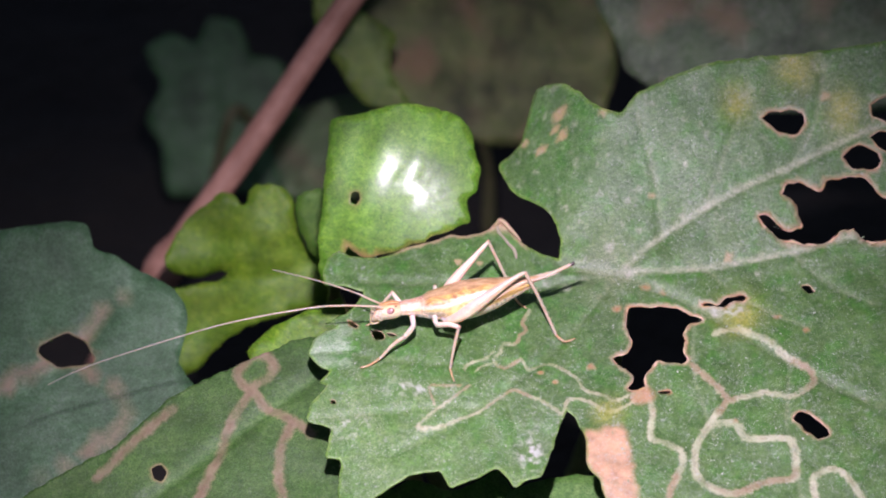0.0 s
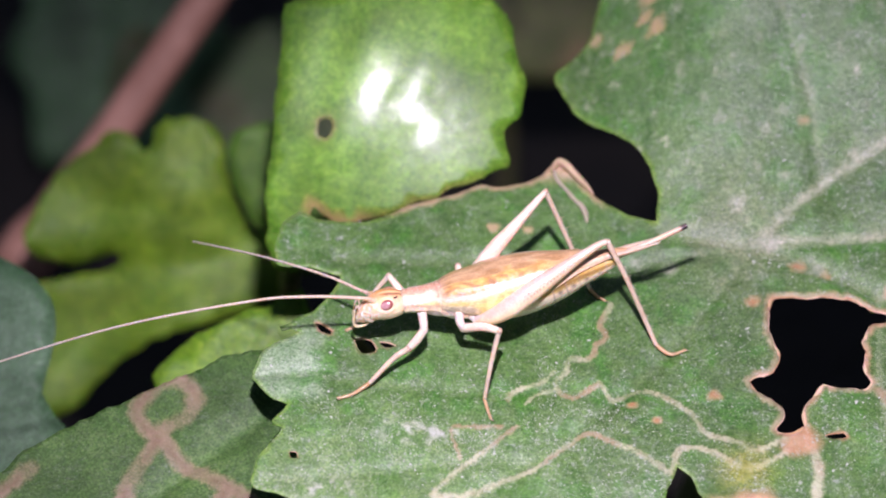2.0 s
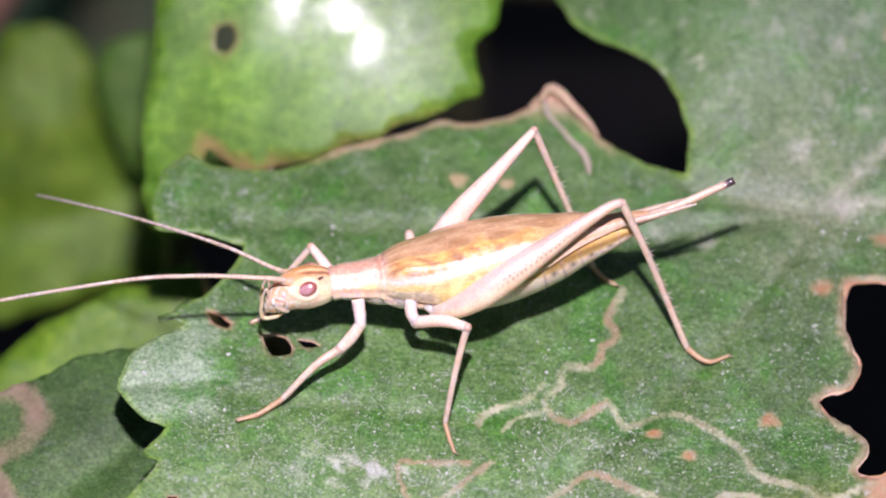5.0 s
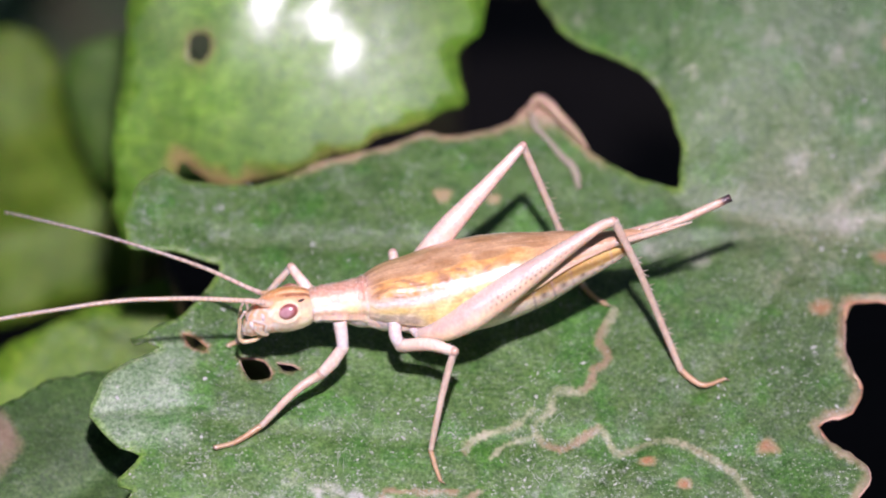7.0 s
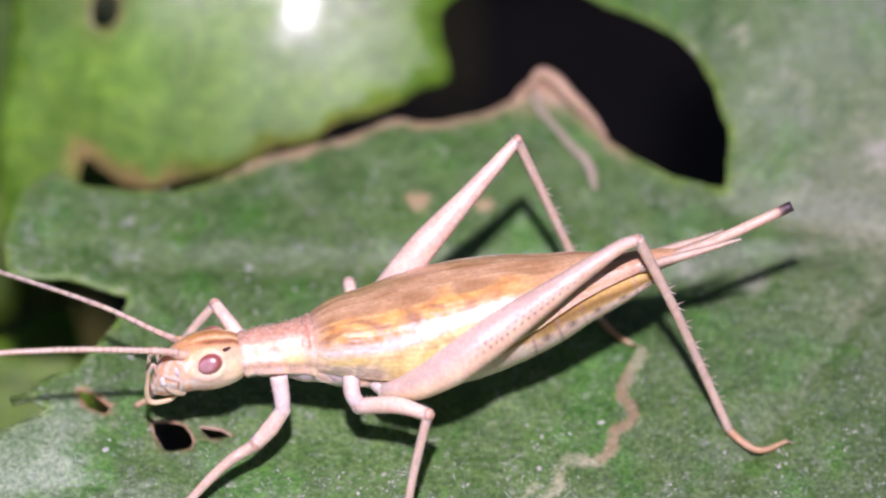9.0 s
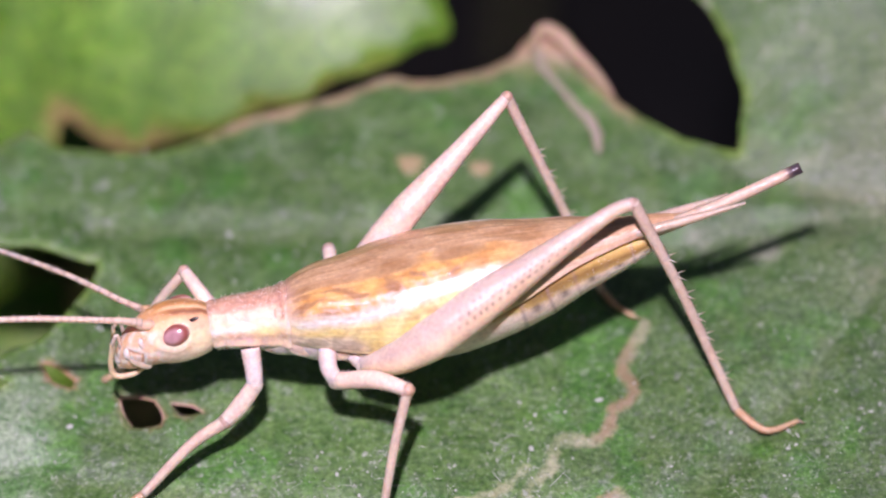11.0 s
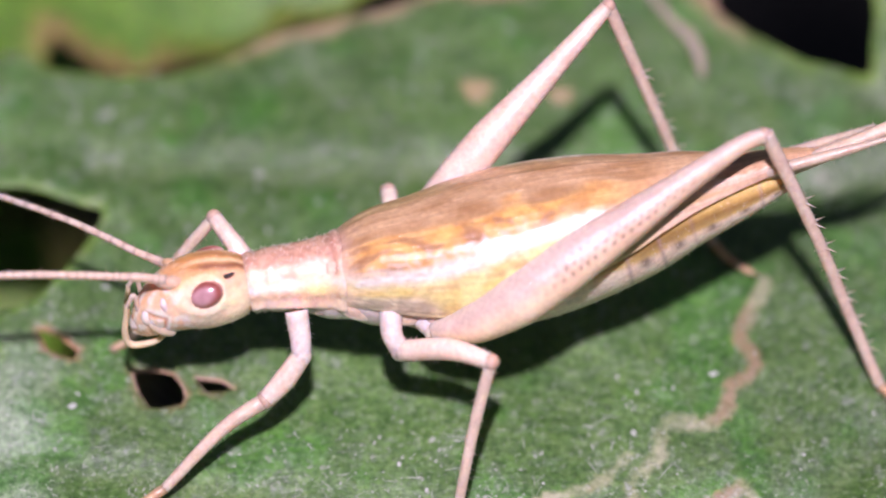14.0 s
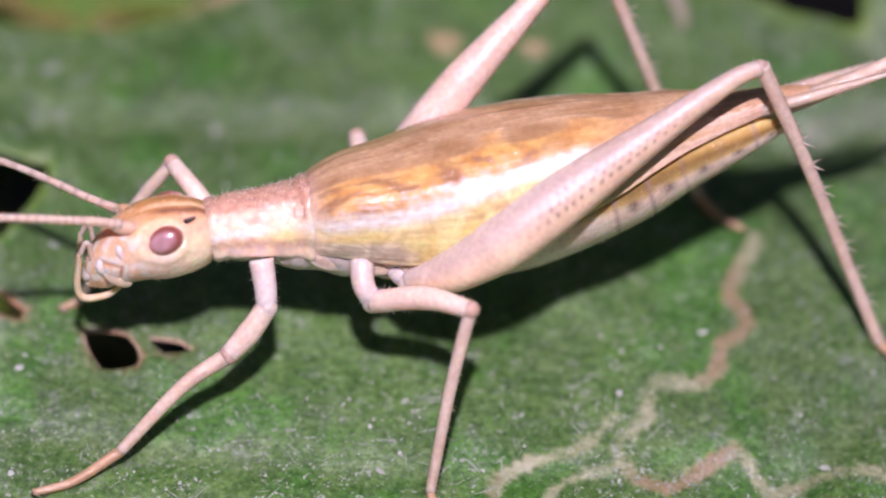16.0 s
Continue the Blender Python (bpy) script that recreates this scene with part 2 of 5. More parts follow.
def ring(points, step, rough, seed):
    """A closed outline: smooth through the points, ragged by rough."""
    p = np.asarray(points, float)
    n = len(p)
    out = []
    for i in range(n):
        a, b, c, d = p[i - 1], p[i], p[(i + 1) % n], p[(i + 2) % n]
        k = max(1, int(np.linalg.norm(c - b) / step))
        t = np.linspace(0, 1, k, endpoint=False)[:, None]
        m1, m2 = (c - a) * 0.36, (d - b) * 0.36
        out.append((2 * t ** 3 - 3 * t ** 2 + 1) * b + (t ** 3 - 2 * t ** 2 + t) * m1 + (-2 * t ** 3 + 3 * t ** 2) * c + (t ** 3 - t ** 2) * m2)
    q = np.vstack(out)
    nrm = np.roll(q, -1, 0) - np.roll(q, 1, 0)
    nrm = np.c_[nrm[:, 1], -nrm[:, 0]] / (np.linalg.norm(nrm, axis=1)[:, None] + 1e-9)
    g = rough * wave(q, 1.1, seed) + 0.5 * rough * wave(q, 3.1, seed + 5)
    return q + nrm * g[:, None]


def blade(name, outline, holes, surface, paint, fine, thick=0.16, zones=(), rough=0.12, seed=1, hole_rough=0.18):
    """A leaf blade: outline with holes, filled, laid on surface(P) -> world points, given thickness."""
    out = ring(outline, fine, rough, seed)
    hl = [ring(h, fine * 0.7, hole_rough * min(1.0, span(h) / 3), seed + 3 + i) for i, h in enumerate(holes)]
    verts, edges = [], []
    for loop in [out] + hl:
        s = len(verts)
        verts += loop.tolist()
        edges += [(s + i, s + (i + 1) % len(loop)) for i in range(len(loop))]
    lo, hi = out.min(0), out.max(0)
    rng = np.random.default_rng(seed)
    pts = []
    for cell, box in ((fine * 2.2, None),) + tuple(zones):
        l, h = (lo, hi) if box is None else (np.maximum(lo, box[:2]), np.minimum(hi, box[2:]))
        gx, gy = np.meshgrid(np.arange(l[0], h[0], cell), np.arange(l[1], h[1], cell * 0.87))
        gx[1::2] += cell / 2
        g = np.c_[gx.ravel(), gy.ravel()] + rng.uniform(-0.2, 0.2, (gx.size, 2)) * cell
        if box is None:
            for _, z in zones:  # the finer grids take over here
                g = g[~((g[:, 0] > z[0]) & (g[:, 0] < z[2]) & (g[:, 1] > z[1]) & (g[:, 1] < z[3]))]
        pts.append(g)
    g = np.vstack(pts)
    g = g[inside(g, out)]
    for h in hl:
        g = g[~inside(g, h)]
    keep = dist_line(g, np.vstack([out, out[:1]])) > fine * 0.45
    for h in hl:
        keep &= dist_line(g, np.vstack([h, h[:1]])) > fine * 0.45
    verts += g[keep].tolist()
    for h in hl:
        if span(h) < 6:
            away = h - h.mean(0)
            away /= np.linalg.norm(away, axis=1)[:, None] + 1e-9
            for d in (0.1, 0.22):
                p = h + away * d
                verts += p[inside(p, out)].tolist()
    vo, eo, fo, *_ = delaunay_2d_cdt([Vector(v) for v in verts], edges, [], 0, 1e-4)
    P = np.array([tuple(v) for v in vo])
    F = np.array([tuple(f) for f in fo if len(f) == 3])
    mid = P[F].mean(1)
    ok = inside(mid, out)
    for h in hl:
        ok &= ~inside(mid, h)
    F = F[ok]
    # one way round
    a = P[F[:, 1]] - P[F[:, 0]]
    b = P[F[:, 2]] - P[F[:, 0]]
    flip = a[:, 0] * b[:, 1] - a[:, 1] * b[:, 0] < 0
    F[flip] = F[flip][:, ::-1]
    top = surface(P)
    e = 0.05
    nx = surface(P + [e, 0]) - top
    ny = surface(P + [0, e]) - top
    nrm = np.cross(nx, ny)
    nrm /= np.linalg.norm(nrm, axis=1)[:, None]
    rim_d = np.minimum.reduce([dist_line(P, np.vstack([l, l[:1]])) for l in [out] + hl])
    low = top - nrm * (thick * (0.45 + 0.55 * smoothstep(0, 0.6, rim_d)))[:, None]
    n = len(P)
    count = {}
    for tri in F.tolist():
        for i in range(3):
            k = (tri[i], tri[(i + 1) % 3])
            count[k] = count.get(k, 0) + 1
    rim = [k for k in count if (k[1], k[0]) not in count]
    faces = F.tolist() + (F[:, ::-1] + n).tolist() + [(b, a, a + n, b + n) for a, b in rim]
    cols = np.clip(paint(P, out, hl), 0.0, 1.0)
    return mesh_of(name, np.vstack([top, low]), faces, np.vstack([cols, cols]))


def blend(c, target, w):
    return c + (np.asarray(target) - c) * np.clip(w, 0, 1)[:, None]


GREEN = np.array((0.064, 0.135, 0.032))
PALE = (0.38, 0.38, 0.25)
BROWN = (0.50, 0.27, 0.17)

# ---- the large leaf on which the cricket stands ----
def top_of(x, y):
    return -0.55 + 0.30 * y + 0.5 * softplus(y - 6.5) * smoothstep(1.5, 14.0, x)


VEINS = [curve_through(v, 0.5) for v in (
    [(13.1, 6.1), (16.7, 9.0), (20.8, 11.2), (28.0, 14.1), (36.1, 17.1), (44, 19)],
    [(13.1, 6.1), (20.7, 6.9), (27.9, 8.2), (35.9, 9.7), (46, 10.5)],
    [(13.1, 6.1), (19.7, 3.5), (27.5, -1.9), (35.2, -6.2), (43, -10)],
    [(13.1, 6.1), (6.5, 5.3), (-0.7, 5.7), (-8.3, 5.9)],
    [(13.1, 6.1), (8.8, 0.2), (1.8, -6.3), (-5.1, -10.6)],
    [(13.1, 6.1), (10.6, 6.5), (8.4, 7.2)])]
SIDE_VEINS = [curve_through(v, 0.5) for v in (
    [(20.8, 11.2), (22.5, 15), (24.5, 19.5)], [(28.0, 14.1), (30, 17), (31, 21)], [(17, 9.2), (16.5, 13), (15, 17.5)],
    [(27.9, 8.2), (31, 5.5), (36, 3)], [(20.7, 6.9), (24, 4), (29, 1.5)], [(19.7, 3.5), (19.5, -3), (21, -9)],
    [(27.5, -1.9), (27, -8), (28, -15)], [(-0.7, 5.7), (-4, 8.2)], [(6.5, 5.3), (3.5, 8.5), (2.5, 10.8)],
    [(6, -2.3), (-2, -2.2), (-8.5, -1.4), (-12.3, -1.2)], [(1.8, -6.3), (-5, -6.6), (-12, -7.6)], [(3.5, -4.6), (5, -9), (5.5, -13)])]
MINES = [curve_through(v, 0.2) for v in (
    [(5.86, 2.94), (5.37, 2.09), (5.23, 1.63), (5.53, 1.18), (5.39, 0.74), (4.99, 0.51), (4.9, -0.04), (4.44, -0.38), (3.68, -0.33), (3.5, -0.65), (3.44, -1.13), (2.96, -1.58), (2.88, -1.9), (3.13, -2.32), (3.76, -2.62), (4.22, -2.39), (4.86, -1.87), (5.21, -1.78), (5.52, -2.38), (5.78, -2.66), (6.35, -2.47), (7.23, -2.3), (8.33, -2.62), (9.72, -3.58), (10.42, -4.66), (11.81, -5.19), (12.97, -5.84), (13.91, -5.35), (14.94, -5.07)],
    [(0.41, -2.81), (0.55, -2.44), (0.9, -2.13), (1.48, -1.92), (2.1, -1.78), (2.82, -1.1)],
    [(-3.44, -8.33), (-1.91, -8.22), (-0.52, -7.67), (1.79, -6.76), (3.18, -5.52), (4.35, -4.7), (5.52, -5.24), (7.38, -6.18), (8.54, -7.0), (8.92, -5.85), (9.71, -5.48), (11.11, -6.0), (12.49, -6.8), (13.9, -6.25), (14.94, -5.29)],
    [(15.54, -5.19), (15.98, -6.8), (15.8, -9.2), (17.09, -9.71), (18.22, -10.5), (18.33, -11.81), (17.47, -13.66), (17.11, -15.21)],
    [(19.34, -2.19), (20.48, -3.43), (21.62, -4.6), (22.29, -5.58), (23.23, -5.35), (25.1, -4.97), (27.42, -5.22), (28.61, -4.58), (29.34, -3.76), (29.16, -2.67), (28.02, -1.86), (26.87, -1.07), (25.74, 0.03), (24.35, 0.72), (22.96, 1.27), (21.3, 0.83)],
    [(22.05, -5.8), (20.84, -7.56), (19.87, -9.16), (19.37, -10.75), (19.34, -12.32), (20.0, -13.38), (21.58, -14.14), (22.96, -14.13), (24.36, -13.35), (25.75, -12.93), (27.37, -12.8), (27.61, -11.24), (27.48, -9.92), (26.81, -9.28), (24.96, -9.29), (23.48, -9.14), (23.14, -8.34), (22.46, -7.82), (20.93, -7.83)],
    [(29.11, -15.14), (28.96, -13.05), (29.92, -12.26), (31.29, -12.42), (32.15, -13.57), (32.99, -15.13)],
    [(-3.44, -8.23), (-1.93, -6.66), (-0.32, -5.43), (0.84, -4.39)],
    [(1.39, -2.98), (1.84, -2.46), (2.33, -2.19), (2.93, -2.08)],
    [(-1.99, -6.13), (-2.43, -4.46), (-1.5, -4.35), (0.14, -4.39)])]
MINE_WIDTH = (0.34, 0.28, 0.34, 0.62, 0.62, 0.72, 0.66, 0.30, 0.18, 0.20)

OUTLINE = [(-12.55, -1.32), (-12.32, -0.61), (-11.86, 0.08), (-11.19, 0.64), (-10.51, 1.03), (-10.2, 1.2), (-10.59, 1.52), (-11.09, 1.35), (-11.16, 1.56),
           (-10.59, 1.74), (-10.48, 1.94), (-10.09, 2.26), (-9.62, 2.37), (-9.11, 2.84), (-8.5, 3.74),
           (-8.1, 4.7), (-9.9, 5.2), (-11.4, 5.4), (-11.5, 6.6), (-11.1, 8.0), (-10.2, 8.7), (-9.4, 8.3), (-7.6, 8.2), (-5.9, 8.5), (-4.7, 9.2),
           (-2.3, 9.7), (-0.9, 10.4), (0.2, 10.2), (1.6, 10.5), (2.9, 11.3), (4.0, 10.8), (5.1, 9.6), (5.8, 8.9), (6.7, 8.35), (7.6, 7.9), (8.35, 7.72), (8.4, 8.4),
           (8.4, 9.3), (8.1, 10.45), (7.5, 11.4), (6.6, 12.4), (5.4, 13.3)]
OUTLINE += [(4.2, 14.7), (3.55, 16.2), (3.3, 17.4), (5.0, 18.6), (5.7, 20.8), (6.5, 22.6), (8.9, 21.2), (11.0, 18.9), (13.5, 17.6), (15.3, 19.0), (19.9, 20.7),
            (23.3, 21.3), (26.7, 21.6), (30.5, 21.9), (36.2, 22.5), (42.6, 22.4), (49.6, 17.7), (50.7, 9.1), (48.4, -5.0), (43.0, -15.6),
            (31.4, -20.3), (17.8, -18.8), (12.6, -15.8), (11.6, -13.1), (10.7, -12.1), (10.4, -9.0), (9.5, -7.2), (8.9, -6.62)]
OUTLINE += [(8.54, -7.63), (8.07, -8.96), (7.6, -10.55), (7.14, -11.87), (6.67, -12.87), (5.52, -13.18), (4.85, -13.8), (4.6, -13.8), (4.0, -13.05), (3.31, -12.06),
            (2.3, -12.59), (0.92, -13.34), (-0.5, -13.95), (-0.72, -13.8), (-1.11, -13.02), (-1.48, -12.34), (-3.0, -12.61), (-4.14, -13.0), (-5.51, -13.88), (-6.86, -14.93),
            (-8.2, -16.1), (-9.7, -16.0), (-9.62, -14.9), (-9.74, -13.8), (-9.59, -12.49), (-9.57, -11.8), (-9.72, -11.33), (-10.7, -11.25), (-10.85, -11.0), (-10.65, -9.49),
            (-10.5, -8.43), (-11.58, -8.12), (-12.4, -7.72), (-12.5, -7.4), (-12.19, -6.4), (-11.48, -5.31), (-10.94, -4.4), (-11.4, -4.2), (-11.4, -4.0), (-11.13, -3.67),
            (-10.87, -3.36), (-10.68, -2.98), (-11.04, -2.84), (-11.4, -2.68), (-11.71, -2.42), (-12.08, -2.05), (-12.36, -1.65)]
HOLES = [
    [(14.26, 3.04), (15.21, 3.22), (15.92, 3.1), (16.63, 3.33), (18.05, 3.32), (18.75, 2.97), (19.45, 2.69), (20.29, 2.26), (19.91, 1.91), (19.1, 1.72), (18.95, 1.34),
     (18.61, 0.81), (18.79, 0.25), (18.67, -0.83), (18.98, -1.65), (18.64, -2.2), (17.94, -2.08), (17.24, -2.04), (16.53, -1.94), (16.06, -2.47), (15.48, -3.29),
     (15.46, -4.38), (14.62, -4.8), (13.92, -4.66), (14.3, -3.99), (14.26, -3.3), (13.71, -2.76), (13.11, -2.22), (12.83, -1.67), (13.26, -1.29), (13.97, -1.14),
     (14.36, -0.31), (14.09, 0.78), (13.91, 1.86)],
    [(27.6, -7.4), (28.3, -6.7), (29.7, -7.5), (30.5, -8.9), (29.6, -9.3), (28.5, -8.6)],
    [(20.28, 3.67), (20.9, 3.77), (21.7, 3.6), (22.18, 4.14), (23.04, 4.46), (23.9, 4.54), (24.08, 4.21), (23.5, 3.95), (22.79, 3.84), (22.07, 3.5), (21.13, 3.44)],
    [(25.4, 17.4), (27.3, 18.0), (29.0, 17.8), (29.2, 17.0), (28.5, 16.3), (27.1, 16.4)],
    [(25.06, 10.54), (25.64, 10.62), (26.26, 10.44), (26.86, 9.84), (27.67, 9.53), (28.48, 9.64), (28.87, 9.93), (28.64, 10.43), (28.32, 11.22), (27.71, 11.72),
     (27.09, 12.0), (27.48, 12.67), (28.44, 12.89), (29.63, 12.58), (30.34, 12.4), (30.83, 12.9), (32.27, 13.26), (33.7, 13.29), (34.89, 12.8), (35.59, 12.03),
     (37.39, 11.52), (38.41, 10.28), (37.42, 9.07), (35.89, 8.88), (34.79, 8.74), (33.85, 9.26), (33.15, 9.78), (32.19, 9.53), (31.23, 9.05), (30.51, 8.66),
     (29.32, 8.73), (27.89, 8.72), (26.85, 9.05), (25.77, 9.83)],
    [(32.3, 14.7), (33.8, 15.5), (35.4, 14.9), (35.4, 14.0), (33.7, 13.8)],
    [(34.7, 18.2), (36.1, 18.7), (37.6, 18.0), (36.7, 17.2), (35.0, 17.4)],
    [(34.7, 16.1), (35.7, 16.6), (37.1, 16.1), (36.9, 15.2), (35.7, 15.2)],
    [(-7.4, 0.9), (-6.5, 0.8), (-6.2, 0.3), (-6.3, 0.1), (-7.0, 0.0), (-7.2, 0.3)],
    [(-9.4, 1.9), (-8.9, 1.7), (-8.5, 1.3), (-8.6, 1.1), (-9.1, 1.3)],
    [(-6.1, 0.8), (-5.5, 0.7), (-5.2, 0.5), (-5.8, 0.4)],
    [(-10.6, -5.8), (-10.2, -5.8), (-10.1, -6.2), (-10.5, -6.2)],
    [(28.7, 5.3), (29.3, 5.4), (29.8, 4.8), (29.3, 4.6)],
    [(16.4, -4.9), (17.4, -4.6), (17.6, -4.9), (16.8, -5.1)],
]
# brown spots: place and radius
SPOTS = [(10.9, -2.5, 0.5), (6.7, -3.1, 0.25), (7.9, -4.0, 0.3), (15.6, 5.0, 0.5), (17.0, 4.6, 0.35), (-0.1, 7.7, 0.42), (1.6, 7.6, 0.35), (13.2, 2.9, 0.5),
         (26.5, 2.5, 0.4), (29.0, 1.2, 0.4), (22.6, 7.7, 0.4), (5.4, 18.5, 0.5), (6.8, 17.2, 0.6), (8.6, 17.5, 0.6), (22.8, -7.6, 0.35), (16.2, 12.0, 0.3),
         (31.0, 18.8, 0.5), (12.3, 18.0, 0.6), (8.4, 19.3, 0.8), (8.0, 18.2, 0.5)]
PALE_SPOTS = [(14.3, 6.3, 0.9), (15.1, 9.5, 0.5), (14.1, 11.6, 0.35), (22.8, 18.4, 0.4), (20.8, 16.0, 0.3), (12.6, 8.2, 0.6), (16.6, 4.9, 0.7), (18.6, 10.6, 0.35),
              (8.9, 5.0, 0.6), (7.2, 5.6, 0.4), (21.6, 3.0, 0.8), (25.0, 6.5, 0.4), (30.2, 10.9, 0.3), (24.0, 13.9, 0.35), (19.0, 14.0, 0.3), (27.2, 5.2, 0.35)]
YELLOW_PATCHES = [(28.5, 21.0, 1.6), (23.5, 18.3, 1.2), (32.5, 17.8, 1.4), (23.3, 2.6, 1.8), (12.4, -6.9, 1.2)]


def leaf_surface(P):
    x, y = P.T
    z = top_of(x, y)
    d = np.minimum.reduce([dist_line(P, v) for v in VEINS])
    d2 = np.minimum.reduce([dist_line(P, v) for v in SIDE_VEINS])
    z = z - 0.22 * np.exp(-(d / 0.55) ** 2) - 0.09 * np.exp(-(d2 / 0.4) ** 2)
    far = smoothstep(3, 12, np.hypot(x - 1, y))
    z = z + 0.12 * wave(P, 0.35, 3) + 0.05 * wave(P, 1.2, 4) + far * 0.35 * wave(P, 0.16, 9)
    # the margin by the head turns up a little, the torn edge behind curls
    z = z + 0.15 * np.exp(-((x + 11.2) / 1.8) ** 2 - ((y - 0.2) / 1.6) ** 2)
    z = z + 0.45 * np.exp(-((x - 3.6) / 1.1) ** 2 - ((y - 11.6) / 0.8) ** 2)
    # the small front lobe is domed on both sides of its vein
    lobe = smoothstep(-8.2, -9.6, x) * smoothstep(-3.2, -2.4, y) * smoothstep(1.6, 0.9, y)
    vein = y + 1.25 - 0.09 * (x + 12.5)
    z = z + lobe * (0.22 * np.exp(-((vein - 1.0) / 0.8) ** 2) + 0.16 * np.exp(-((vein + 0.8) / 0.7) ** 2) - 0.14 * np.exp(-(vein / 0.18) ** 2))
    for m, w in zip(MINES, MINE_WIDTH):
        z = z + 0.03 * np.exp(-(dist_line(P, m) / (0.7 * w)) ** 2)
    return np.c_[x, y, z]


def leaf_paint(P, out, holes):
    x, y = P.T
    c = np.tile(GREEN, (len(P), 1))
    c = c * (1 + 0.22 * wave(P, 0.25, 2) + 0.15 * wave(P, 0.9, 6))[:, None]
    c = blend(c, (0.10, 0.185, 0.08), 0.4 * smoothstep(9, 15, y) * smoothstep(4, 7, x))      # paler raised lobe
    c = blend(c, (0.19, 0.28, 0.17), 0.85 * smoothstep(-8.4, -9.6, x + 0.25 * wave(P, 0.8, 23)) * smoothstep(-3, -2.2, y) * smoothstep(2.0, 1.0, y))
    c = blend(c, (0.042, 0.165, 0.014), 0.6 * smoothstep(0.05, 0.5, wave(P, 0.55, 25) + 0.6 * wave(P, 1.7, 26)))
    front = smoothstep(-2.5, -5.5, y + 0.8 * wave(P, 0.3, 27))
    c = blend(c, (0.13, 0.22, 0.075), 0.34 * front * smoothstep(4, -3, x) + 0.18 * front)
    d = np.minimum.reduce([dist_line(P, v) for v in VEINS])
    strong = np.minimum.reduce([dist_line(P, v) for v in VEINS[:2]])
    d2 = np.minimum.reduce([dist_line(P, v) for v in SIDE_VEINS])
    root = np.exp(-np.hypot(x - 12.2, y - 6.4) ** 2 / 7.0)
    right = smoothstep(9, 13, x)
    c = blend(c, (0.36, 0.38, 0.28), (0.08 + 0.10 * right) * np.exp(-(d / 0.24) ** 2) + 0.65 * right * np.exp(-(strong / 0.2) ** 2) + (0.06 + 0.22 * right) * np.exp(-(d2 / 0.16) ** 2))
    c = blend(c, (0.25, 0.26, 0.19), 0.4 * root)
    for m, w in zip(MINES, MINE_WIDTH):
        q = dist_line(P, m) + 0.07 * wave(P, 2.2, 11)
        vary = wave(P, 0.32, 17)
        c = blend(c, np.array(PALE) + np.array((0.10, 0.10, 0.08)) * right[:, None], (0.8 + 0.7 * wave(P, 0.9, 18)) * smoothstep(w * 0.5, w * 0.38, q))
        c = blend(c, (0.26, 0.17, 0.09), 0.75 * smoothstep(w * 0.50, w * 0.32, q) * smoothstep(0.08, 0.28, vary))
        c = blend(c, (0.20, 0.15, 0.07), 0.5 * smoothstep(w * 0.16, w * 0.05, q) * smoothstep(-0.1, 0.2, wave(P, 1.1, 19)))
    for px, py, r in YELLOW_PATCHES:
        c = blend(c, (0.34, 0.33, 0.05), 0.7 * np.exp(-((x - px) ** 2 + (y - py) ** 2) / r ** 2))
    for px, py, r in PALE_SPOTS:
        q = np.hypot(x - px, (y - py) * 1.2) + 0.5 * r * wave(P, 1.6 / r, 22)
        c = blend(c, (0.40, 0.41, 0.35), 0.5 * smoothstep(r, r * 0.3, q))
    for px, py, r in SPOTS:
        q = np.hypot(x - px, (y - py) * 1.3) + 0.18 * wave(P, 2.5, 21)
        c = blend(c, (0.42, 0.30, 0.16), 0.8 * smoothstep(r, r * 0.6, q))
        if py < 6:
            c = blend(c, (0.36, 0.15, 0.06), 0.8 * smoothstep(r * 0.6, r * 0.3, q))
    # dead tissue round the holes and along the torn margins
    for i, hl in enumerate(holes):
        big = min(1.0, span(hl) / 4)
        q = dist_line(P, np.vstack([hl, hl[:1]])) + 0.08 * wave(P, 2.0, 31)
        c = blend(c, (0.40, 0.33, 0.20), 0.85 * big * smoothstep(0.06 + 0.22 * big, 0.02 + 0.12 * big, q))
        c = blend(c, (0.42, 0.22, 0.12), 0.7 * smoothstep(0.03 + 0.3 * big, 0.0, q) * smoothstep(0.0, 0.3, wave(P, 0.6, 33)))
    node = np.hypot(x - 15.2, (y + 5.3)) + 0.5 * wave(P, 1.0, 41)
    c = blend(c, (0.46, 0.25, 0.14), 0.9 * smoothstep(1.3, 0.6, node))
    q = dist_line(P, np.vstack([out, out[:1]])) + 0.12 * wave(P, 1.6, 43)
    torn = smoothstep(8.3, 9.0, y) * smoothstep(12.6, 12.0, y) * smoothstep(-11, -9, x) * smoothstep(6.5, 5.0, x)
    c = blend(c, (0.42, 0.30, 0.18), 0.9 * torn * smoothstep(0.34, 0.08, q))
    c = blend(c, (0.52, 0.33, 0.22), 0.85 * np.exp(-((x - 3.5) / 1.1) ** 2 - ((y - 11.3) / 0.7) ** 2))
    dead = smoothstep(9.6, 10.3, x + 0.3 * wave(P, 1.2, 51)) * smoothstep(14.6, 13.9, x + 0.15 * (y + 12) + 0.3 * wave(P, 1.2, 52)) * smoothstep(-7.9, -8.8, y + 0.5 * wave(P, 0.9, 53))
    c = blend(c, np.array((0.58, 0.34, 0.21)) * (1 + 0.35 * wave(P, 1.1, 55) + 0.25 * wave(P, 3.0, 56))[:, None], 0.95 * dead)
    c = blend(c, (0.20, 0.34, 0.06), 0.6 * smoothstep(0.25, 0.05, q) * (1 - torn))
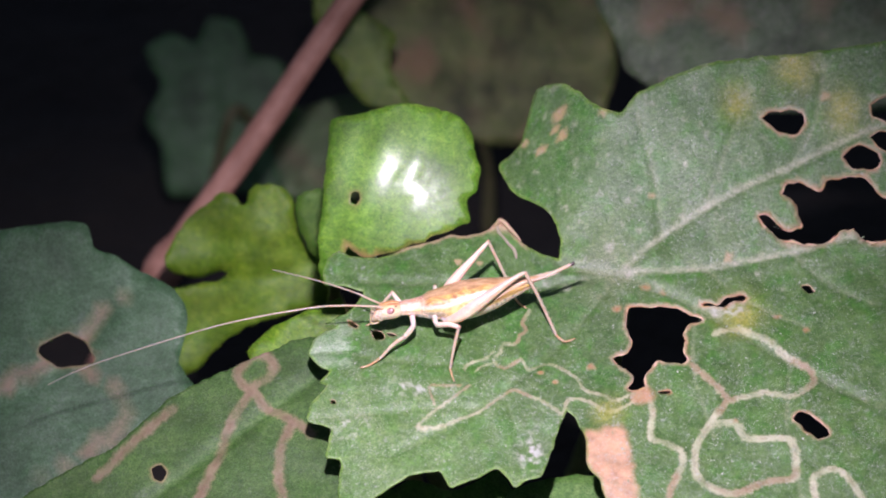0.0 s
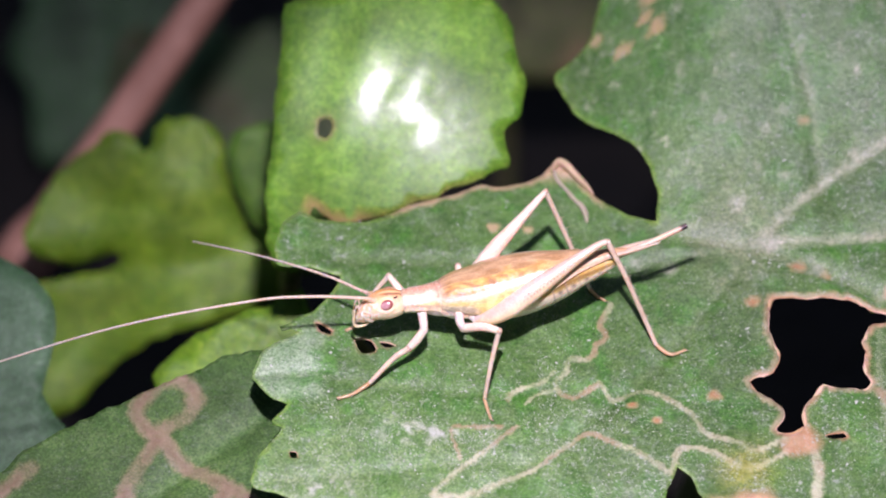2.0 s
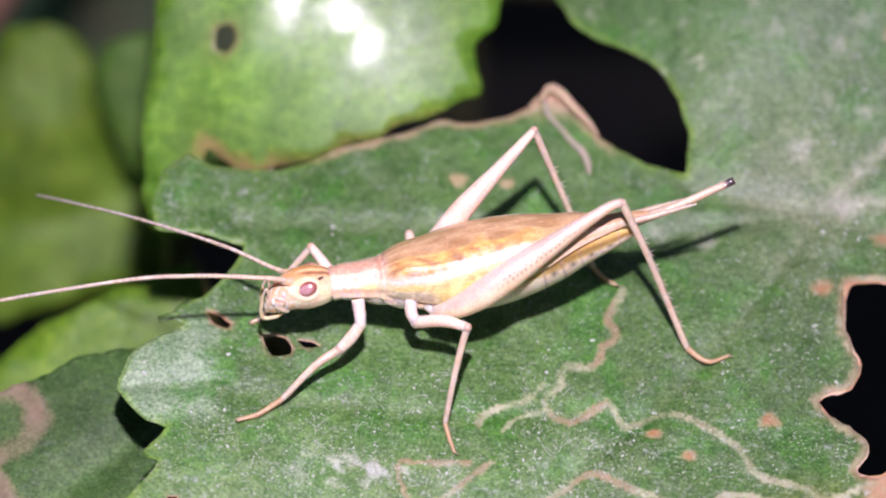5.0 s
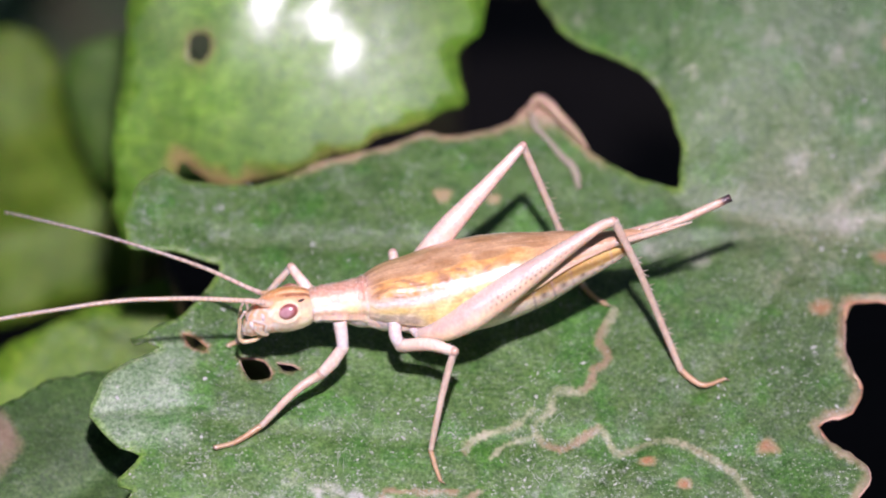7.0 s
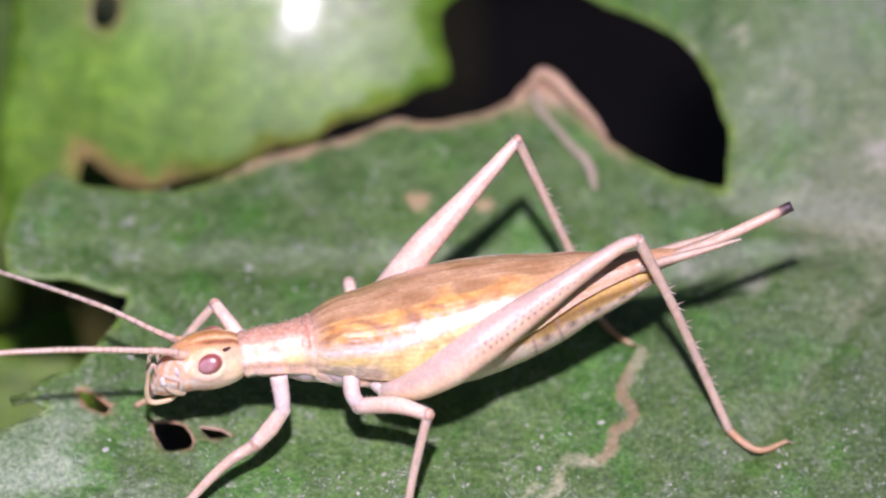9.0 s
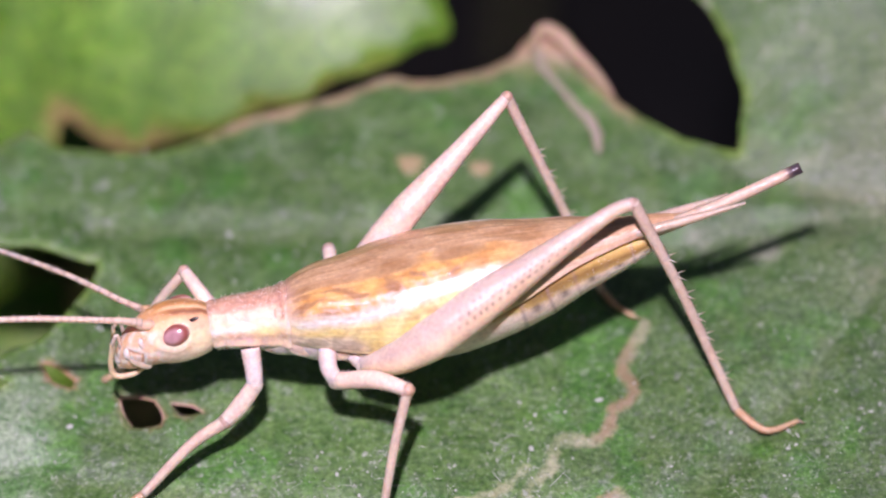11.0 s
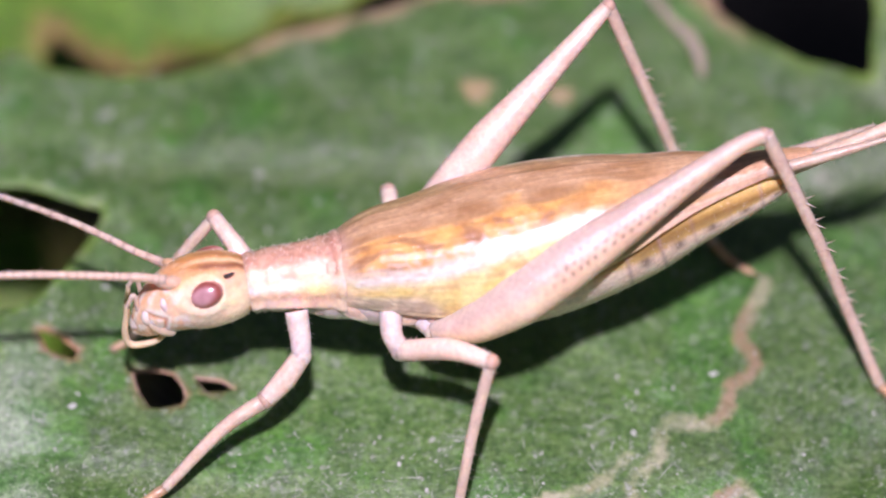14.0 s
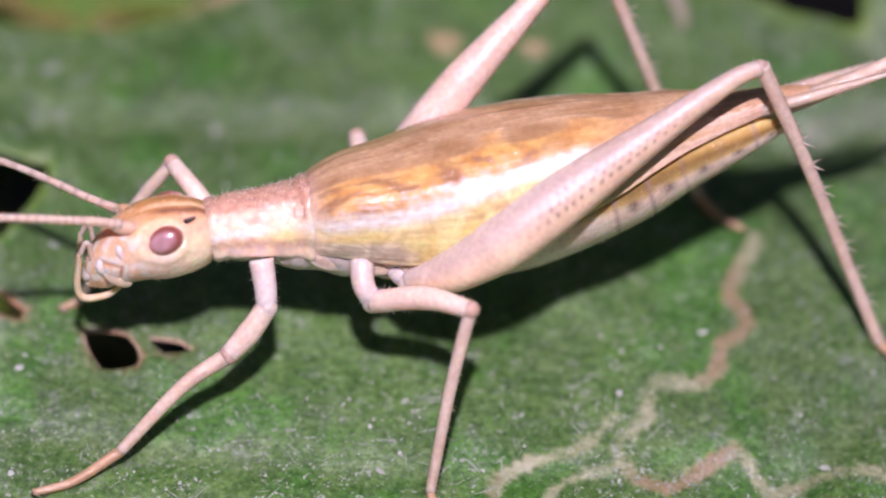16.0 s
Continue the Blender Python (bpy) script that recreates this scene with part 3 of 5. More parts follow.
    scuff = np.exp(-((x - 6.0) / 1.0) ** 2 - ((y + 10.6) / 1.6) ** 2) + 0.8 * np.exp(-((x + 8.6) / 1.3) ** 2 - ((y + 8.2) / 0.8) ** 2) \
        + 0.8 * np.exp(-((x - 22.6) / 1.4) ** 2 - ((y - 3.1) / 0.6) ** 2) + 0.6 * np.exp(-((x + 3.5) / 2.5) ** 2 - ((y + 4.6) / 0.6) ** 2)
    c = blend(c, (0.60, 0.59, 0.58), 0.85 * np.clip(1.2 * scuff, 0, 1) * smoothstep(-0.05, 0.35, wave(P, 1.7, 61) + 0.5 * wave(P, 4.0, 62)))
    chalk = smoothstep(0.15, 0.45, wave(P, 0.9, 71)) * smoothstep(0.05, 0.4, wave(P, 3.5, 72))
    c = blend(c, (0.34, 0.37, 0.28), 0.5 * chalk * smoothstep(7, 11, y))
    worn = 0.55 + 0.45 * np.clip(smoothstep(-1.2, -4.5, y + 0.9 * wave(P, 0.4, 73)) + smoothstep(-7.5, -9.5, x) + 0.55 * smoothstep(12, 17, x), 0, 1)
    # right side and tail strip coloured darker, painted-in shade against excess torch light
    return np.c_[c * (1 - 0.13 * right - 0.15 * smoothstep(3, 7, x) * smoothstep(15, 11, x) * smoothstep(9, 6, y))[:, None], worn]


big_leaf = tagged(new("leaf"), "green lobed leaf, chewed full of holes and scribbled with pale mines", "leaf")
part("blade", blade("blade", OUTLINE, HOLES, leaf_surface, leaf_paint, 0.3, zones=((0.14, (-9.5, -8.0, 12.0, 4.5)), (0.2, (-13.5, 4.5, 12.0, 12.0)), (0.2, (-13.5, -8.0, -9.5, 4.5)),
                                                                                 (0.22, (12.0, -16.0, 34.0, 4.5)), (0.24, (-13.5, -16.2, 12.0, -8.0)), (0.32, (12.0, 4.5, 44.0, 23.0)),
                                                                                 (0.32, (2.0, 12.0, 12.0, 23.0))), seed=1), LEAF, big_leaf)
for i, hole in enumerate(HOLES):
    loop = ring(hole, 0.21, 0.18 * min(1.0, span(hole) / 3), 1 + 3 + i)
    size = min(1.0, span(loop) / 5)
    k = smoothstep(-0.25, 0.3, wave(loop, 0.9, 91 + i))
    tan_rim = np.array((0.60, 0.44, 0.30)) * (1 - k[:, None]) + np.array((0.42, 0.24, 0.13)) * k[:, None]
    part("hole_rim", band("hole_rim", leaf_surface(loop) - (0, 0, 0.05), 0.03 + 0.02 * size + 0.16 * size * np.clip(wave(loop, 0.9, 95 + i) + 0.4 * wave(loop, 3.1, 97 + i), 0, 1), tan_rim), SOFT_LEAF, big_leaf, "dry tan rim of a chewed hole")


def torn_rim():
    """A dry strip curled up from the torn margin, and a pale withered shred that hangs from it."""
    def laid(line, lift):
        p = leaf_surface(np.asarray(line, float))
        return p + np.c_[np.zeros((len(p), 2)), lift]
    strip = laid([(2.95, 10.95), (3.3, 11.15), (3.7, 10.95), (4.2, 10.5), (4.7, 10.0), (5.1, 9.55)], [0.10, 0.30, 0.34, 0.26, 0.16, 0.05])
    part("curled_rim", tube("curled_rim", strip, [0.12, 0.26, 0.30, 0.27, 0.2, 0.06], 14, (0.46, 0.33, 0.22), step=0.1, wobble=0.10, squash=0.7), SOFT_LEAF, big_leaf, "dry orange-tan curl of dead leaf margin")
    shred = laid([(3.1, 10.9), (3.25, 10.45), (3.6, 10.0), (4.07, 9.36), (4.47, 8.87), (4.66, 8.38), (4.74, 7.95)], [0.14, 0.10, 0.08, 0.08, 0.10, 0.10, 0.04])
    part("withered_shred", tube("withered_shred", shred, [0.10, 0.12, 0.10, 0.11, 0.16, 0.15, 0.06], 12, (0.34, 0.30, 0.23), step=0.1, wobble=0.14, squash=1.0), SOFT_LEAF, big_leaf, "pale withered shred of leaf skin")


torn_rim()


def flecks():
    """Pale dust, scales and short fibres lying on the leaf."""
    rng = np.random.default_rng(7)
    P = np.vstack([rng.uniform((-12.5, -14), (32, 9), (11000, 2)), rng.normal((-1, -4.6), (5.5, 2.2), (6000, 2)), rng.uniform((9, -15), (46, 22), (5500, 2)), rng.normal((5.9, -10.4), (0.9, 1.4), (260, 2)), rng.normal((-8.4, -8.0), (1.2, 0.9), (220, 2))])
    keep = inside(P, ring(OUTLINE, 0.5, 0.0, 1)) & (wave(P, 0.45, 81) + 0.5 * wave(P, 1.6, 82) > -0.05)
    for h in HOLES:
        q = np.asarray(h, float)
        keep &= ~inside(P, q.mean(0) + (q - q.mean(0)) * 1.25)
    P = P[keep]
    base = leaf_surface(P)
    v, f = [], []
    for b in base:
        kind = rng.random()
        far = 1.0 + 0.4 * float(smoothstep(9, 15, b[0]))
        if kind < 0.78:      # specks
            long = rng.lognormal(-3.8, 0.45) * far
            wide = long * rng.uniform(0.5, 1.0)
        elif kind < 0.90:    # fibres and scratches
            long, wide = rng.uniform(0.08, 0.32), rng.uniform(0.006, 0.011)
        else:                # flakes
            long = rng.lognormal(-3.0, 0.35) * far
            wide = long * rng.uniform(0.3, 0.8)
        a = rng.uniform(0, math.pi)
        d, e = np.array((math.cos(a), math.sin(a))), np.array((-math.sin(a), math.cos(a)))
        k = len(v)
        jag = rng.uniform(0.55, 1.3, 6)
        for (s, w), j in zip(((-1, 0), (-0.4, 0.9), (0.5, 0.8), (1, 0), (0.4, -0.9), (-0.5, -0.8)), jag):
            xy = d * s * long * j + e * w * wide * j
            v.append((b[0] + xy[0], b[1] + xy[1], b[2] + 0.3 * xy[1] + 0.006 + rng.uniform(0, 0.008)))
        v.append((b[0], b[1], b[2] + 0.012 + 0.3 * wide))
        f += [(k + i, k + 6, k + (i + 1) % 6) for i in range(6)]
    ob = part("dust_fleck", mesh_of("dust_fleck", v, f), DUST)
    return tagged(ob, "pale dust specks and fibres scattered on the leaf", "dust", kind="stuff")


flecks()


def petiole(parent, points, radii, colour):
    part("leaf_stalk", tube("leaf_stalk", points, radii, 12, colour, step=1.0), SOFT_LEAF, parent)


petiole(big_leaf, [(13.1, 6.1, 0.9), (13.6, 7.2, -1.4), (13.5, 10, -8), (12, 16, -22), (8, 24, -45)], [0.7, 0.75, 0.8, 0.9, 1.1], (0.16, 0.2, 0.08))


# ---- the leaves round it ----
def other_leaf(label, origin, slope, outline, base, material, seed, holes=(), veins=(), bend=None, fine=0.6, mines=(), mine_width=0.8, brown=0.0, mottle=0.25, edge=None, soft=1.0):
    o = np.array(origin, float)
    a = radians(slope)
    u, v = np.array([1.0, 0, 0]), np.array([0, math.cos(a), math.sin(a)])
    n = np.cross(u, v)
    lines = [curve_through(q, 0.8) for q in veins]
    tracks = [curve_through(q, 0.4) for q in mines]

    def surface(P):
        w = soft * (0.35 * wave(P, 0.14, seed) + 0.12 * wave(P, 0.5, seed + 1))
        if lines:
            w = w - 0.3 * np.exp(-(np.minimum.reduce([dist_line(P, q) for q in lines]) / 0.7) ** 2)
        if bend:
            w = w + bend(P)
        return o + P[:, :1] * u + P[:, 1:] * v + w[:, None] * n

    def paint(P, out, hl):
        c = np.tile(np.array(base), (len(P), 1)) * (1 + mottle * wave(P, 0.22, seed + 2) + mottle * 0.7 * wave(P, 0.7, seed + 3))[:, None]
        if lines:
            c = blend(c, np.array(base) * 1.7 + 0.03, 0.5 * np.exp(-(np.minimum.reduce([dist_line(P, q) for q in lines]) / 0.35) ** 2))
        for q in tracks:
            d = dist_line(P, q) + 0.10 * wave(P, 1.2, seed + 4)
            c = blend(c, (0.23, 0.175, 0.115), (0.7 + 0.5 * wave(P, 0.8, seed + 9)) * smoothstep(mine_width * 0.58, mine_width * 0.36, d))
            c = blend(c, (0.15, 0.10, 0.06), 0.7 * smoothstep(mine_width * 0.30, mine_width * 0.10, d) * smoothstep(-0.3, 0.2, wave(P, 0.9, seed + 10)))
        d = dist_line(P, np.vstack([out, out[:1]]))
        if edge is not None:
            c = blend(c, (0.42, 0.30, 0.13), edge(P) * smoothstep(0.28, 0.10, d + 0.1 * wave(P, 1.5, seed + 6)))
        for q in hl:
            c = blend(c, (0.26, 0.19, 0.10), 0.6 * smoothstep(0.28, 0.06, dist_line(P, np.vstack([q, q[:1]]))))
        if brown:
            c = blend(c, (0.30, 0.18, 0.10), brown * smoothstep(0.1, 0.5, wave(P, 0.25, seed + 7)))
        return c

    thing = tagged(new("leaf"), label, "leaf")
    part("blade", blade("blade", outline, list(holes), surface, paint, fine, thick=0.2, seed=seed, rough=0.18), material, thing)
    return thing, surface


def fold(P):
    """A flap in front leans forward over a crease; the back of the blade is ribbed."""
    x, y = P.T
    side = (y + 5.6) * 0.74 - (x + 5.0) * 0.67
    ribs = 0.05 * wave(P, 0.3, 5) + 0.05 * np.sin((x - 0.25 * y) * 1.75 + 0.6) * smoothstep(0.2, 2.0, side)
    return 0.10 * softplus(-side, 0.5) - 0.10 * np.exp(-(side / 0.5) ** 2) + ribs - 0.020 * ((x + 0.6) ** 2 + (y - 1.6) ** 2)


g, s = other_leaf("glossy bright green young leaf with one small hole, brown-edged", (-4.6, 15.0, 4.9), 44,
           [(-6.6, 5.4), (-3.9, 5.9), (-2.0, 6.5), (0.2, 6.7), (2.5, 6.4), (4.4, 5.7), (5.6, 4.2), (5.8, 2.5), (6.3, 1.0), (6.0, -0.6), (5.1, -1.7), (5.4, -3.4),
            (3.9, -4.0), (2.0, -4.9), (-0.9, -5.9), (-3.6, -6.5), (-4.7, -5.9), (-5.05, -5.5), (-5.3, -6.3), (-5.7, -8.8), (-7.4, -8.3), (-7.6, -4.9), (-7.2, -0.5), (-6.8, 3.4)],
           (0.108, 0.235, 0.022), GLOSS_LEAF, 101, holes=[[(-4.8, -1.0), (-4.2, -0.9), (-4.0, -1.5), (-4.4, -2.0), (-4.8, -1.8)]],
           bend=fold, fine=0.35, soft=0.3, mottle=0.45,
           edge=lambda P: smoothstep(-3.5, -5.0, P[:, 1]) * smoothstep(-5.6, -5.0, P[:, 0]) * (0.35 + 0.65 * smoothstep(-1.5, -3.2, P[:, 0])))
petiole(g, s(np.array([[-6.4, -7.0]])).tolist() + [(-11, 15, -6), (-12, 22, -22), (-10, 30, -45)], [0.5, 0.5, 0.6, 0.8], (0.16, 0.2, 0.05))

g, s = other_leaf("olive green leaf behind the yellow-green one", (-11.8, 25.3, -7.6), 60,
           [(-3.1, 1.8), (-2.3, 2.9), (-1.0, 3.2), (0.2, 2.9), (1.9, 2.5), (3.3, 0.8), (4.1, -2.1), (3.5, -4.7), (1.3, -5.6), (-0.1, -5.0), (-0.8, -3.6), (-1.9, -2.3), (-2.7, -0.8)],
           (0.070, 0.150, 0.018), SOFT_LEAF, 111, veins=([(0.2, -4.6), (-0.4, -1), (-1.0, 2.6)], [(0.2, -3), (1.6, -0.8), (2.4, 1.2)]), mottle=0.3, fine=0.5)
petiole(g, s(np.array([[0.2, -4.4]])).tolist() + [(-11.5, 23, -18), (-11, 26, -31), (-10, 31, -46)], [0.45, 0.5, 0.6, 0.8], (0.2, 0.2, 0.06))


def cupped(P):
    """Three lobes, each hollowed along its vein, the front one hanging lower."""
    x, y = P.T
    return -0.5 * np.exp(-((y + 1.2 - 0.05 * x) / 0.8) ** 2) * smoothstep(7, 3, x) + 0.5 * np.sin(0.55 * x + 0.8) + 0.25 * np.sin(0.8 * y - 0.4 * x)


g, s = other_leaf("yellow-green soft leaf cut into three rounded lobes", (-19.3, 25.3, -12.0), 60,
           [(6.3, 0.3), (5.6, 0.7), (5.0, 1.8), (4.5, 3.0), (4.2, 4.3), (3.9, 6.0), (3.2, 6.9), (2.2, 7.2), (0.8, 7.1), (0.2, 6.5), (-0.1, 5.5), (-0.6, 5.2), (-1.1, 6.0), (-2.4, 6.5), (-3.3, 5.7), (-4.3, 4.8), (-5.4, 4.0), (-6.1, 3.0), (-6.9, 1.8), (-7.4, 0.6), (-7.3, -0.4), (-6.5, -1.0), (-5.3, -1.4), (-4.1, -1.3), (-2.6, -0.8), (-2.0, -1.0), (-2.7, -1.7), (-5.6, -2.2), (-7.0, -2.5), (-7.9, -3.4), (-8.3, -5.1), (-8.2, -7.1), (-7.7, -9.0), (-7.1, -10.1), (-6.0, -10.3), (-4.5, -9.5), (-3.1, -8.0), (-1.5, -6.6), (0.1, -5.6), (2.1, -4.9), (4.0, -4.4), (6.0, -4.0), (7.6, -3.3), (8.0, -1.9), (7.4, -0.7)],
           (0.106, 0.190, 0.012), SOFT_LEAF, 121,
           veins=([(6.2, -0.6), (3, 2), (1.8, 6.2)], [(6.2, -0.6), (1, 1.4), (-5.6, 2.4)], [(6.2, -0.6), (0, -3), (-6.4, -8.2)]), mottle=0.4, fine=0.45, bend=cupped)
petiole(g, s(np.array([[6.4, -0.6]])).tolist() + [(-11, 25, -17), (-10, 29, -28), (-8, 34, -46)], [0.5, 0.55, 0.6, 0.8], (0.2, 0.2, 0.06))

g, s = other_leaf("yellow-green leaf in the shade between others", (-13.3, 8.2, -8.2), 40,
           [(-5.1, -0.2), (-4.2, 0.9), (-3.3, 1.7), (-2.1, 2.4), (-0.6, 3.1), (1.0, 3.6), (2.2, 4.4), (3.0, 4.6), (3.4, 3.6), (3.6, 1.6), (3.4, -1.2), (1.3, -4.0), (-1.4, -4.0), (-4.1, -2.2)], (0.102, 0.200, 0.012), SOFT_LEAF, 131, veins=([(5, 2), (0, -1), (-4, -4)],), mottle=0.3)
petiole(g, s(np.array([[4.5, 1.5]])).tolist() + [(-7, 12, -10), (-5, 18, -24), (-4, 24, -45)], [0.5, 0.55, 0.6, 0.8], (0.2, 0.2, 0.06))

g, s = other_leaf("dark green leaf with a looping brown mine", (-19.3, -6.8, -5.9), 20,
           [(-17.4, -6.5), (-13.0, -2.8), (-8.9, -0.3), (-4.9, 4.1), (-0.3, 6.8), (3.0, 8.5), (5.8, 10.0), (9.1, 9.9), (10.4, 5.5), (9.9, 1.1), (10.3, -3.7), (10.8, -9.5),
            (-4.2, -11.2), (-15.3, -10.7)], GREEN * 0.72, DULL_LEAF, 141,
           holes=[[(-6.0, -2.7), (-5.3, -2.3), (-4.8, -3.0), (-5.2, -3.8), (-5.8, -3.6)]],
           veins=([(9, 8), (0, 0), (-9, -8)],), mine_width=0.88, fine=0.14,
           mines=([(-2.1, -5.6), (-1.2, -3.2), (-0.3, -0.8), (0.1, 1.1), (1.6, 4.3), (2.5, 5.6), (3.4, 6.1), (3.7, 7.1), (3.3, 8.1), (2.6, 8.4), (1.8, 8.0), (1.1, 7.3), (0.7, 6.3), (1.2, 5.4), (2.0, 4.8), (2.6, 3.9), (3.6, 3.0), (5.6, 1.9), (7.1, 0.8)],
                  [(5.4, 1.6), (4.6, -0.7), (4.5, -3.2), (4.9, -5.5)], [(-10.5, -3.5), (-7, 0.5), (-4.5, 3.2)]))
petiole(g, s(np.array([[8.6, 8.2]])).tolist() + [(-8, 6, -12), (-3, 14, -26), (0, 22, -45)], [0.5, 0.55, 0.7, 0.9], (0.14, 0.18, 0.06))

g, s = other_leaf("dull grey-green leaf with a torn hole and brown streaks", (-32.2, 5.7, -8.2), 35,
           [(-11.6, 11.1), (-8.2, 12.1), (-4.8, 12.7), (-0.4, 13.0), (0.4, 10.7), (2.3, 10.1), (4.6, 8.6), (7.6, 7.0), (8.8, 4.6), (8.1, 0.5), (9.5, -2.0),
            (6.5, -7.5), (0.4, -12.4), (-9.6, -14.0), (-12.5, -2.6)], (0.05, 0.105, 0.055), SOFT_LEAF, 161,
           holes=[[(-3.9, 1.7), (-2.0, 3.0), (-0.1, 2.3), (0.7, 0.5), (-1.9, 0.0), (-3.2, 0.5)]],
           veins=([(-9, -4), (-2, 0.5), (4, 8)],), mines=([(-9, -3.2), (-4, 0.2), (0, 2.5), (3, 7)], [(-1, 0.5), (2, -1.5), (4, -3)], [(-3, -9.5), (2, -6.5), (4, -4.5)]), mine_width=0.9)
petiole(g, s(np.array([[-9.5, -4.5]])).tolist() + [(-46, 3, -18), (-48, 12, -32), (-46, 20, -45)], [0.5, 0.55, 0.7, 0.9], (0.14, 0.14, 0.08))

g, s = other_leaf("fresh green leaf half hidden under the chewed one", (9.8, -10.9, -9.5), 20,
           [(-6.0, 0.8), (-3.8, 2.4), (0.0, 3.2), (2.9, 2.8), (4.5, 1.8), (6.2, 0.0), (8.2, -4.2), (2, -9.3), (-5.7, -7.2)], GREEN * 1.25, SOFT_LEAF, 181,
           veins=([(-5, -6), (0, -1), (4, 1.5)],))
petiole(g, s(np.array([[4, -5]])).tolist() + [(17, -12, -20), (20, -2, -34), (20, 6, -46)], [0.5, 0.5, 0.6, 0.8], (0.16, 0.2, 0.06))
g, s = other_leaf("toothed green leaf in the shade below the chewed one", (-1.7, -10.0, -9.7), 20,
           [(-6.2, -0.6), (-3.8, 1.2), (-1.9, 2.2), (0.5, 1.2), (2.9, 1.8), (4.9, 3.2), (6.0, 1.6), (6.4, -0.5), (4.8, -6.8), (-3.7, -7.4)], GREEN * 1.1, SOFT_LEAF, 191,
           veins=([(0, -6), (3, 0), (4.7, 2.8)],))
petiole(g, s(np.array([[0, -5]])).tolist() + [(-2, -10, -20), (0, 0, -34), (0, 8, -46)], [0.5, 0.5, 0.6, 0.8], (0.16, 0.2, 0.06))

g, s = other_leaf("large dull green leaf far behind", (26.9, 47.0, -1.7), 50,
           [(-14.9, 5.2), (-14.5, 2.0), (-13.3, 0.0), (-12.2, -3.2), (-10.4, -4.7), (-6.2, -6.8), (3.1, -7.3), (16.7, -6.2), (18.7, 6.3), (3.1, 9.4), (-9.9, 8.9)],
           (0.10, 0.14, 0.085), SOFT_LEAF, 201, veins=([(14, -4), (2, 1), (-10, 5)], [(2, 1), (-6, -3)]), brown=0.5, mottle=0.6)
petiole(g, s(np.array([[14, -4.5]])).tolist() + [(44, 48, -16), (40, 52, -45)], [0.6, 0.7, 0.9], (0.14, 0.14, 0.08))
g, s = other_leaf("dark lobed leaf behind the brown stalk", (-27.1, 82.3, -34.8), 52,
           [(-6.6, 5.3), (-4.1, 7.1), (-1.5, 6.2), (0.0, 8.8), (2.9, 8.3), (4.4, 5.0), (7.6, 4.1), (8.8, -1.1), (6.5, -4.7), (7.7, -8.7), (1.8, -9.4), (-4.0, -9.7), (-4.9, -4.7), (-6.4, -1.8), (-5.0, 1.8)], (0.075, 0.150, 0.075), SOFT_LEAF, 221, veins=([(0, -8), (0, 0), (1, 7)],), mottle=0.5)
petiole(g, s(np.array([[0.5, -7.9]])).tolist() + [(-24, 80, -34), (-20, 84, -46)], [0.5, 0.6, 0.8], (0.12, 0.12, 0.06))
g, s = other_leaf("dark green leaf in the shade", (-15.9, 80.1, -39.6), 55,
           [(-4.7, 4.1), (-1.2, 4.7), (3.5, 5.9), (7.0, 3.0), (6.5, -3.5), (0.0, -5.3), (-4.7, -3.5)], (0.110, 0.165, 0.075), SOFT_LEAF, 241, veins=([(-3, -4), (1, 0), (4, 4)],), brown=0.5, mottle=0.6)
petiole(g, s(np.array([[-2, -3.5]])).tolist() + [(-16, 82, -42), (-14, 84, -46)], [0.5, 0.6, 0.8], (0.12, 0.12, 0.06))
g, s = other_leaf("withered olive-brown leaf far behind", (1.2, 72.4, -20.6), 60,
           [(-11.9, 7.9), (-13.0, 1.1), (-10.7, -4.0), (-5.1, -8.5), (2.9, -10.2), (10.8, -9.0), (13.6, -2.2), (11.8, 5.7), (8.4, 9.1), (-2.8, 9.6)],
           (0.120, 0.140, 0.050), SOFT_LEAF, 261, veins=([(0, -9), (0, 0), (2, 8)],), brown=0.7, mottle=0.9)
petiole(g, s(np.array([[0, -9.0]])).tolist() + [(2, 72, -36), (2, 74, -45)], [0.5, 0.6, 0.8], (0.12, 0.12, 0.06))
g, s = other_leaf("yellow-green narrow leaf far behind", (-5.8, 60.6, -11.2), 50,
           [(-8.7, 5.4), (-4.4, 2.2), (-1.1, 0.0), (-1.6, -3.3), (0.6, -7.6), (-4.3, -6.6), (-6.5, -3.3), (-8.7, 0.0)], (0.105, 0.16, 0.030), SOFT_LEAF, 271, veins=([(-1, -6), (-4, 0), (-8, 4)],), mottle=0.6)
petiole(g, s(np.array([[-0.8, -6.2]])).tolist() + [(-7, 60, -28), (-7, 62, -45)], [0.45, 0.5, 0.7], (0.14, 0.16, 0.06))

# ---- the woody stalk and the soil ----
stalk = tagged(new("plant_stalk", None), "reddish-brown woody plant stalk leaning behind the leaves", "stalk")
part("shaft", tube("shaft", [(-3.0, 60.8, 6.3), (-9.8, 55.0, -1.6), (-14.0, 51.4, -6.5), (-18.3, 47.5, -11.6), (-22.5, 43.9, -16.5), (-26.7, 40.4, -21.2), (-33, 35, -29), (-42, 26, -46.5)],
                   [1.15, 1.18, 1.2, 1.24, 1.28, 1.34, 1.5, 1.9], 20, step=1.2, wobble=0.02), BARK, stalk)
part("stalk_joint", tube("stalk_joint", [(-26.8, 40.3, -21.3), (-27.6, 39.6, -22.3), (-28.6, 38.8, -23.5), (-29.4, 38.1, -24.5)], [1.4, 1.85, 1.9, 1.5], 20, step=0.4, wobble=0.03), BARK, stalk)

